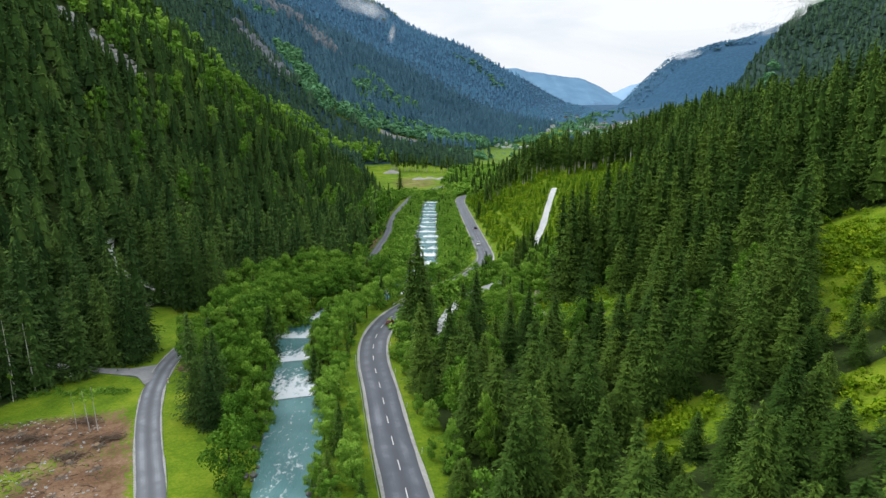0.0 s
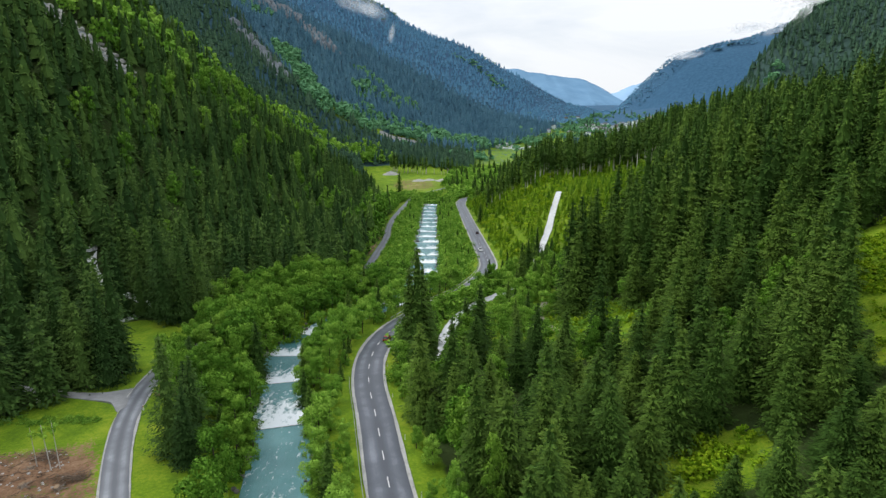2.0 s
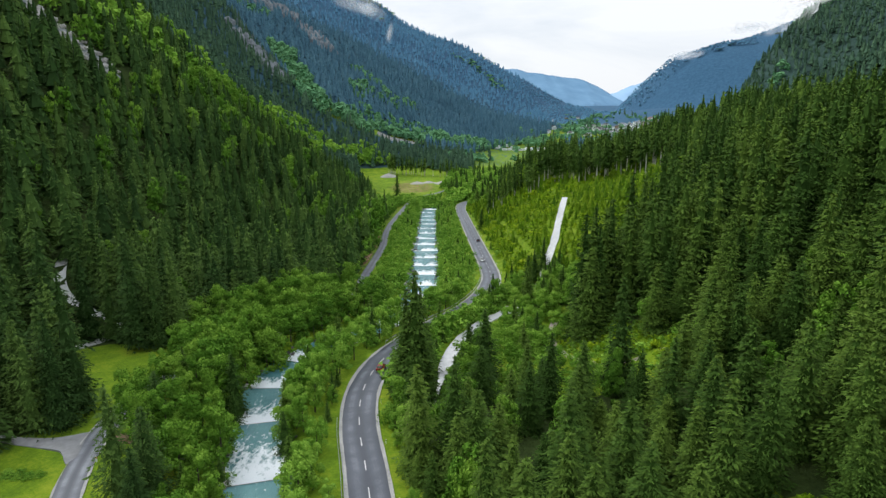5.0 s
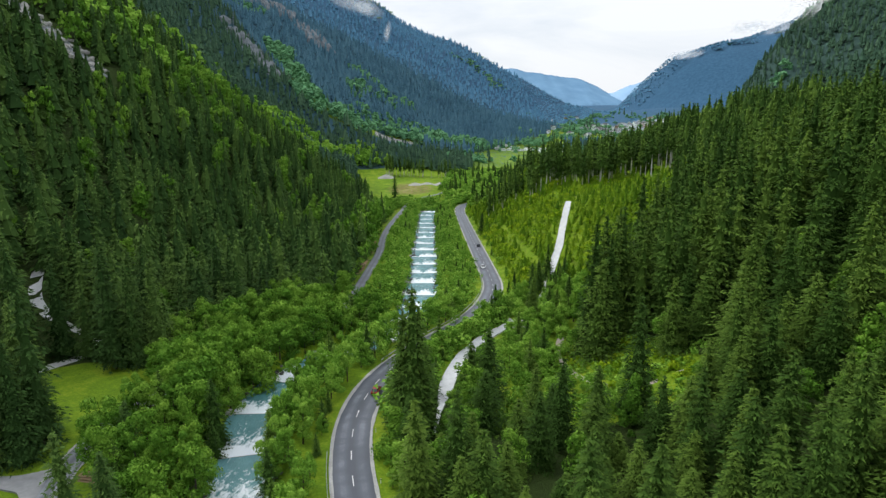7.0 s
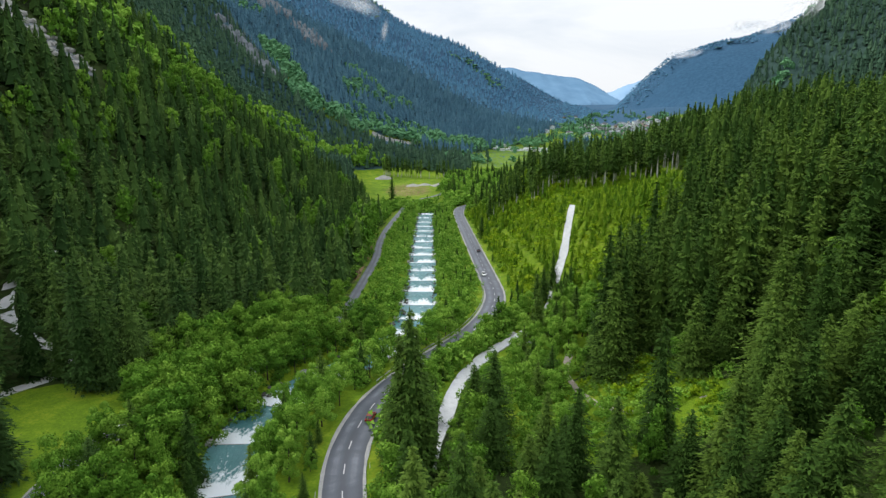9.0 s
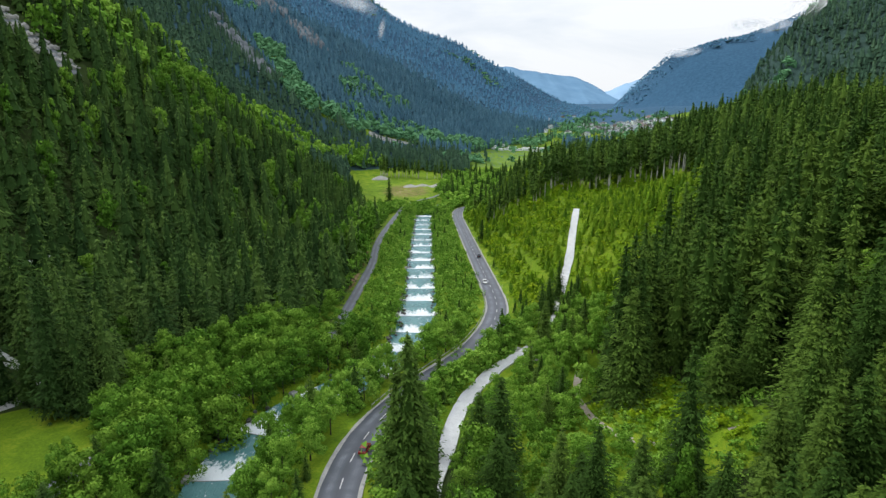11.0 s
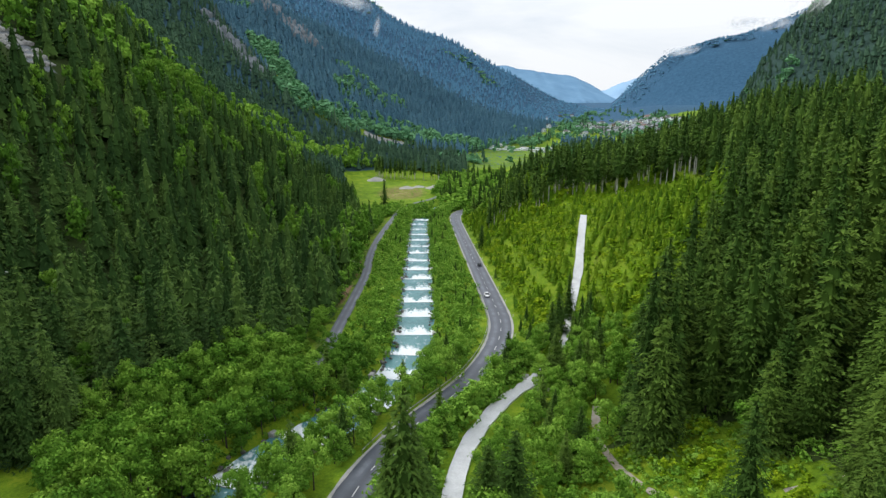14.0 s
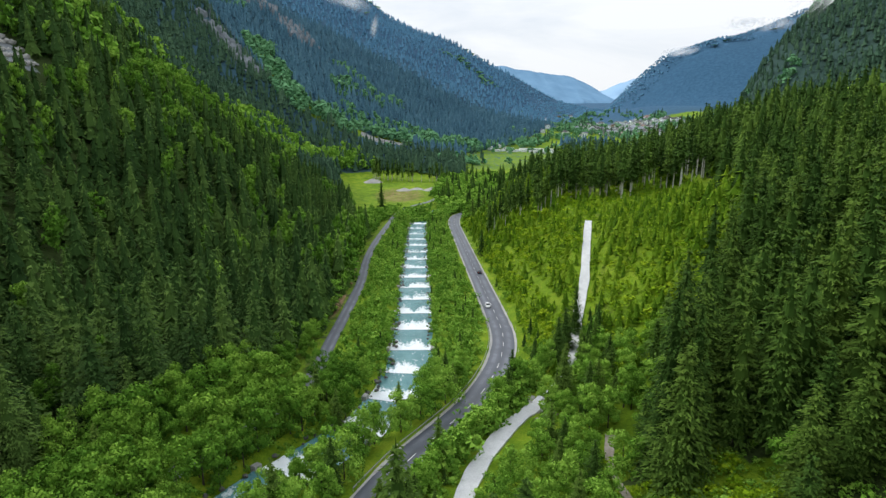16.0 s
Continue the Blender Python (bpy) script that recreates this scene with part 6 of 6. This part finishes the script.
def house_model(w, d, h, roof_h, wall_mat, roof_mat):
    root = new("house")
    v = np.array([(-w / 2, -d / 2, -1.5), (w / 2, -d / 2, -1.5), (w / 2, d / 2, -1.5), (-w / 2, d / 2, -1.5), (-w / 2, -d / 2, h), (w / 2, -d / 2, h), (w / 2, d / 2, h), (-w / 2, d / 2, h), (0, -d / 2, h + roof_h), (0, d / 2, h + roof_h)])
    f = np.array([(0, 1, 5), (0, 5, 4), (1, 2, 6), (1, 6, 5), (2, 3, 7), (2, 7, 6), (3, 0, 4), (3, 4, 7), (4, 5, 8), (6, 7, 9)])
    wall = part("wall", mesh_of("house_wall", v, f, wall_mat), root)
    e, t_ = 0.9, 0.3
    ew, ed = w / 2 + e, d / 2 + e
    k = roof_h / (w / 2)
    rv = []
    for yy in (-ed, ed):
        rv += [(-ew, yy, h - e * k), (0, yy, h + roof_h + 0.05), (ew, yy, h - e * k), (ew, yy, h - e * k + t_), (0, yy, h + roof_h + 0.05 + t_), (-ew, yy, h - e * k + t_)]
    rf = [(j, (j + 1) % 6, 6 + (j + 1) % 6, 6 + j) for j in range(6)] + [(0, 5, 4, 1), (1, 4, 3, 2), (6, 7, 10, 11), (7, 8, 9, 10)]
    roof = part("roof", mesh_of("house_roof", np.array(rv), np.array(rf), roof_mat), root)
    part("chimney", mesh_of("chimney", *block(w * 0.18, d * 0.15, h + roof_h * 0.9, 0.8, 0.8, 1.8), M_CONCRETE), roof)
    win = mesh_of("window", *block(0, 0, 0, 1.2, 0.16, 1.4), M_GLASS)
    for fl in range(max(1, int(h / 2.8))):
        for xx in (-w * 0.28, 0.0, w * 0.28):
            part("window", win, wall, "", pose(xx, -d / 2, 1.5 + fl * 2.7))
    return root


kinds = [(house_model(10, 12, 6.2, 2.6, M_PLASTER, M_ROOF[0]), "white alpine house with a brown gabled roof"),
         (house_model(9, 11, 6.0, 2.4, M_PLASTER, M_ROOF[1]), "white village house under a grey gabled roof"),
         (house_model(12, 15, 6.4, 3.4, M_PLASTER, M_ROOF[2]), "white village house with a red-brown roof"),
         (house_model(9, 11, 4.6, 2.8, M_TIMBER, M_ROOF[0]), "dark timber chalet with a brown roof")]
used = [False] * 4
places = []
for k in range(4000):
    u, v_ = rng.uniform(0, 1), rng.normal() * 0.32
    hx, hy = 372 + 215 * u + v_ * -30, 1300 + 130 * u + v_ * 190 + 40
    if rng.uniform() > 0.35 + 0.65 * math.sin(3.14 * min(max(u, 0), 1)) or not (1270 < hy < 1640):
        continue
    if all((hx - a_) ** 2 + (hy - b_) ** 2 > 12.0 ** 2 for a_, b_ in places):
        places.append((hx, hy))
    if len(places) >= 150:
        break
places += [(330, 1275), (345, 1310), (312, 1330), (275, 1380), (300, 1450), (330, 1620), (400, 1760), (450, 1830)]
for hx, hy in places:
    k = int(rng.choice(4, p=(0.47, 0.48, 0.02, 0.03)))
    m = Matrix.LocRotScale((hx, hy, zed(hx, hy)), Euler((0, 0, rng.choice([0.2, 0.35, 1.75, -0.2]) + rng.normal() * 0.15)), Vector((1, 1, 1)) * rng.uniform(0.72, 1.0))
    if used[k]:
        old = kinds[k][0].scale.copy()
        kinds[k][0].scale = (1, 1, 1)
        ob = copy_thing(kinds[k][0], m)
        kinds[k][0].scale = old
    else:
        used[k], ob = True, kinds[k][0]
        ob.matrix_basis = m
    tagged(ob, kinds[k][1], "house", "houses of the distant village")

# holiday cabins in the basin
cabin = new("cabin")
part("wall", mesh_of("cabin_wall", *block(0, 0, 1.4, 8.5, 4.0, 3.2), M_PLASTER), cabin)
part("roof", mesh_of("cabin_roof", *block(0, 0, 3.1, 9.0, 4.5, 0.35), M_WHITEPOST), cabin)
for xx in (-2.4, 0, 2.4):
    part("window", mesh_of("cabin_window", *block(xx, -2.0, 1.7, 1.3, 0.12, 0.9), M_GLASS), cabin)
for k in range(30):
    u = k % 15 / 14
    hx, hy = 118 + 115 * u + rng.normal() * 3, 1118 - 58 * u + (k // 15) * 26 + rng.normal() * 5
    m = pose(hx, hy, zed(hx, hy), 0, 0, rng.uniform(-40, 40))
    if k == 0:
        cabin.matrix_basis = m
        ob = cabin
    else:
        ob = copy_thing(cabin, m)
    tagged(ob, "small white flat-roofed cabin on the basin meadow", "cabin", "cabins in the basin")

# trees of the basin
x, y, rng = spots(30, 620, 955, 1900, 11.0, 404)
k = (bare(x, y) - valley_floor(y) < 9) | on_fan(x, y)
k &= (fbm(x, y, 70, 3, 88) > 0.08) | (rng.uniform(size=len(x)) < 0.05)
k &= ~((x > 110) & (x < 235) & (y > 955) & (y < 1050))
k &= (x > -0.1 * y)
far_from = np.ones(len(x), bool)
for a_, b_ in places:
    far_from &= (x - a_) ** 2 + (y - b_) ** 2 > 81
k &= far_from
x, y = x[k], y[k]
n = len(x)
con = rng.uniform(size=n) < 0.12
spread("basin_trees", "rounded green trees between fields and houses", "trees", LEAF_FAR, x[~con], y[~con], rng.uniform(8, 14, (~con).sum()), rng.uniform(9, 16, (~con).sum()), M_FARLEAF, rng)
spread("basin_spruces", "dark spruces scattered through the basin", "trees", SPRUCE_TINY, x[con], y[con], rng.uniform(14, 22, con.sum()), rng.uniform(16, 24, con.sum()), M_DEEPWOOD, rng)


# ---------------------------------------------------------------- far ranges
def far_range(name, crest, y0, depth, material, label, seed):
    """A mountain range at the end of the view: a crest line with ribbed slopes towards the viewer."""
    c = np.array(crest, float)
    x = np.linspace(c[0, 0], c[-1, 0], 160)
    top = np.interp(x, c[:, 0], c[:, 1]) + fbm(x, x * 0, 90, 4, seed) * 14
    v = []
    for q in np.linspace(0, 1, 14):
        y = y0 - depth * q + fbm(x, np.full_like(x, q * 700), 160, 4, seed + 3) * 110 * q
        z = top * (1 - q) + (-30) * q + fbm(x, np.full_like(x, q * 900), 130, 4, seed + 7) * 22 * q
        v.append(np.stack([x, y, z], 1))
    ob = new(name, mesh_of(name, np.vstack(v), grid_faces(14, 160)[:, ::-1], material, True))
    return tagged(ob, label, "mountain", kind="structure")


# both ranges carry the haze of the distance in their base colour
M_RANGE = plain("haze_blue_mountain", (0.12, 0.23, 0.36), (0.18, 0.32, 0.46), 0.012, 1.0, detail=8.0, spec=0.0)
M_RANGE2 = plain("haze_pale_mountain", (0.26, 0.42, 0.60), (0.33, 0.49, 0.66), 0.010, 1.0, detail=8.0, spec=0.0)
far_range("backdrop_near_range", [(200, 300), (660, 234), (1035, 186), (1110, 174), (1190, 142), (1240, 116), (1285, 88), (1370, 32), (1460, -50)], 4400, 700, M_RANGE, "distant mountain in haze-blue colour closing the valley", 5)
far_range("backdrop_far_range", [(1250, 40), (1482, 93), (1594, 137), (1728, 168), (2000, 200), (2400, 260)], 4800, 350, M_RANGE2, "mountain in pale haze colour at the farthest distance", 15)


# ---------------------------------------------------------------- low cloud on the ridges
def cloud_material():
    m, t, b = nodes_of("low_cloud")
    n1 = noise_at(t, 0.020, 4.0, 0.5, None, 0.5)
    a = math_node(t, "MULTIPLY", attribute(t, "veil"), ramp(t, n1, [(0.36, (0, 0, 0)), (0.66, (1, 1, 1))]))
    t.nodes.remove(b)
    dif, tra, clear = (t.nodes.new(k) for k in ("ShaderNodeBsdfDiffuse", "ShaderNodeBsdfTranslucent", "ShaderNodeBsdfTransparent"))
    for s in (dif, tra):
        s.inputs["Color"].default_value = (0.93, 0.95, 0.97, 1)
    half_, veil = t.nodes.new("ShaderNodeMixShader"), t.nodes.new("ShaderNodeMixShader")
    t.links.new(dif.outputs[0], half_.inputs[1])
    t.links.new(tra.outputs[0], half_.inputs[2])
    t.links.new(a, veil.inputs[0])
    t.links.new(clear.outputs[0], veil.inputs[1])
    t.links.new(half_.outputs[0], veil.inputs[2])
    t.links.new(veil.outputs[0], t.nodes["Material Output"].inputs[0])
    return m


M_CLOUD = cloud_material()


def wisp(x, y, z, w, h, strength, tilt, seed):
    """A shred of mist: several thin bulging veils, one behind the other."""
    r = np.random.default_rng(seed)
    vs, fs, ds, n = [], [], [], 0
    u = np.linspace(-1, 1, 17)
    U, V = np.meshgrid(u, u, indexing="ij")
    for layer in range(3):
        bulge = (1 - U ** 2) * (1 - V ** 2)
        X = U * w / 2 + V * tilt * h + r.normal() * w * 0.06
        Y = -bulge * 30 + layer * 22 + fbm(U * 50 + seed, V * 50, 20, 3, seed + layer) * 12
        Z = V * h / 2 + fbm(U * 60, V * 30 + seed, 18, 3, seed + 9) * h * 0.12
        d = np.clip(1 - np.hypot(U, V), 0, 1) ** 0.9 * strength
        vs.append(np.stack([X.ravel() + x, Y.ravel() + y, Z.ravel() + z], 1))
        fs.append(grid_faces(17, 17) + n)
        ds.append(d.ravel())
        n += 289
    ob = new("low_cloud", mesh_of("low_cloud", np.vstack(vs), np.vstack(fs), M_CLOUD, True, [("veil", np.concatenate(ds))]))
    ob.visible_shadow = False
    tagged(ob, "thin white shred of mist on the mountainside", "cloud", "shreds of low cloud")


for args in ((-140, 1330, 254, 84, 48, 0.5, -0.5, 1), (-100, 1340, 240, 54, 40, 0.4, -0.4, 2), (-66, 1330, 196, 12, 44, 0.36, 0.1, 3),
             (835, 2010, 196, 110, 34, 0.8, 0.7, 4), (1080, 2010, 276, 260, 46, 0.8, 0.12, 5), (575, 960, 214, 60, 34, 1.0, 0.5, 6), (555, 960, 190, 26, 40, 0.6, 0.3, 7)):
    wisp(*args)
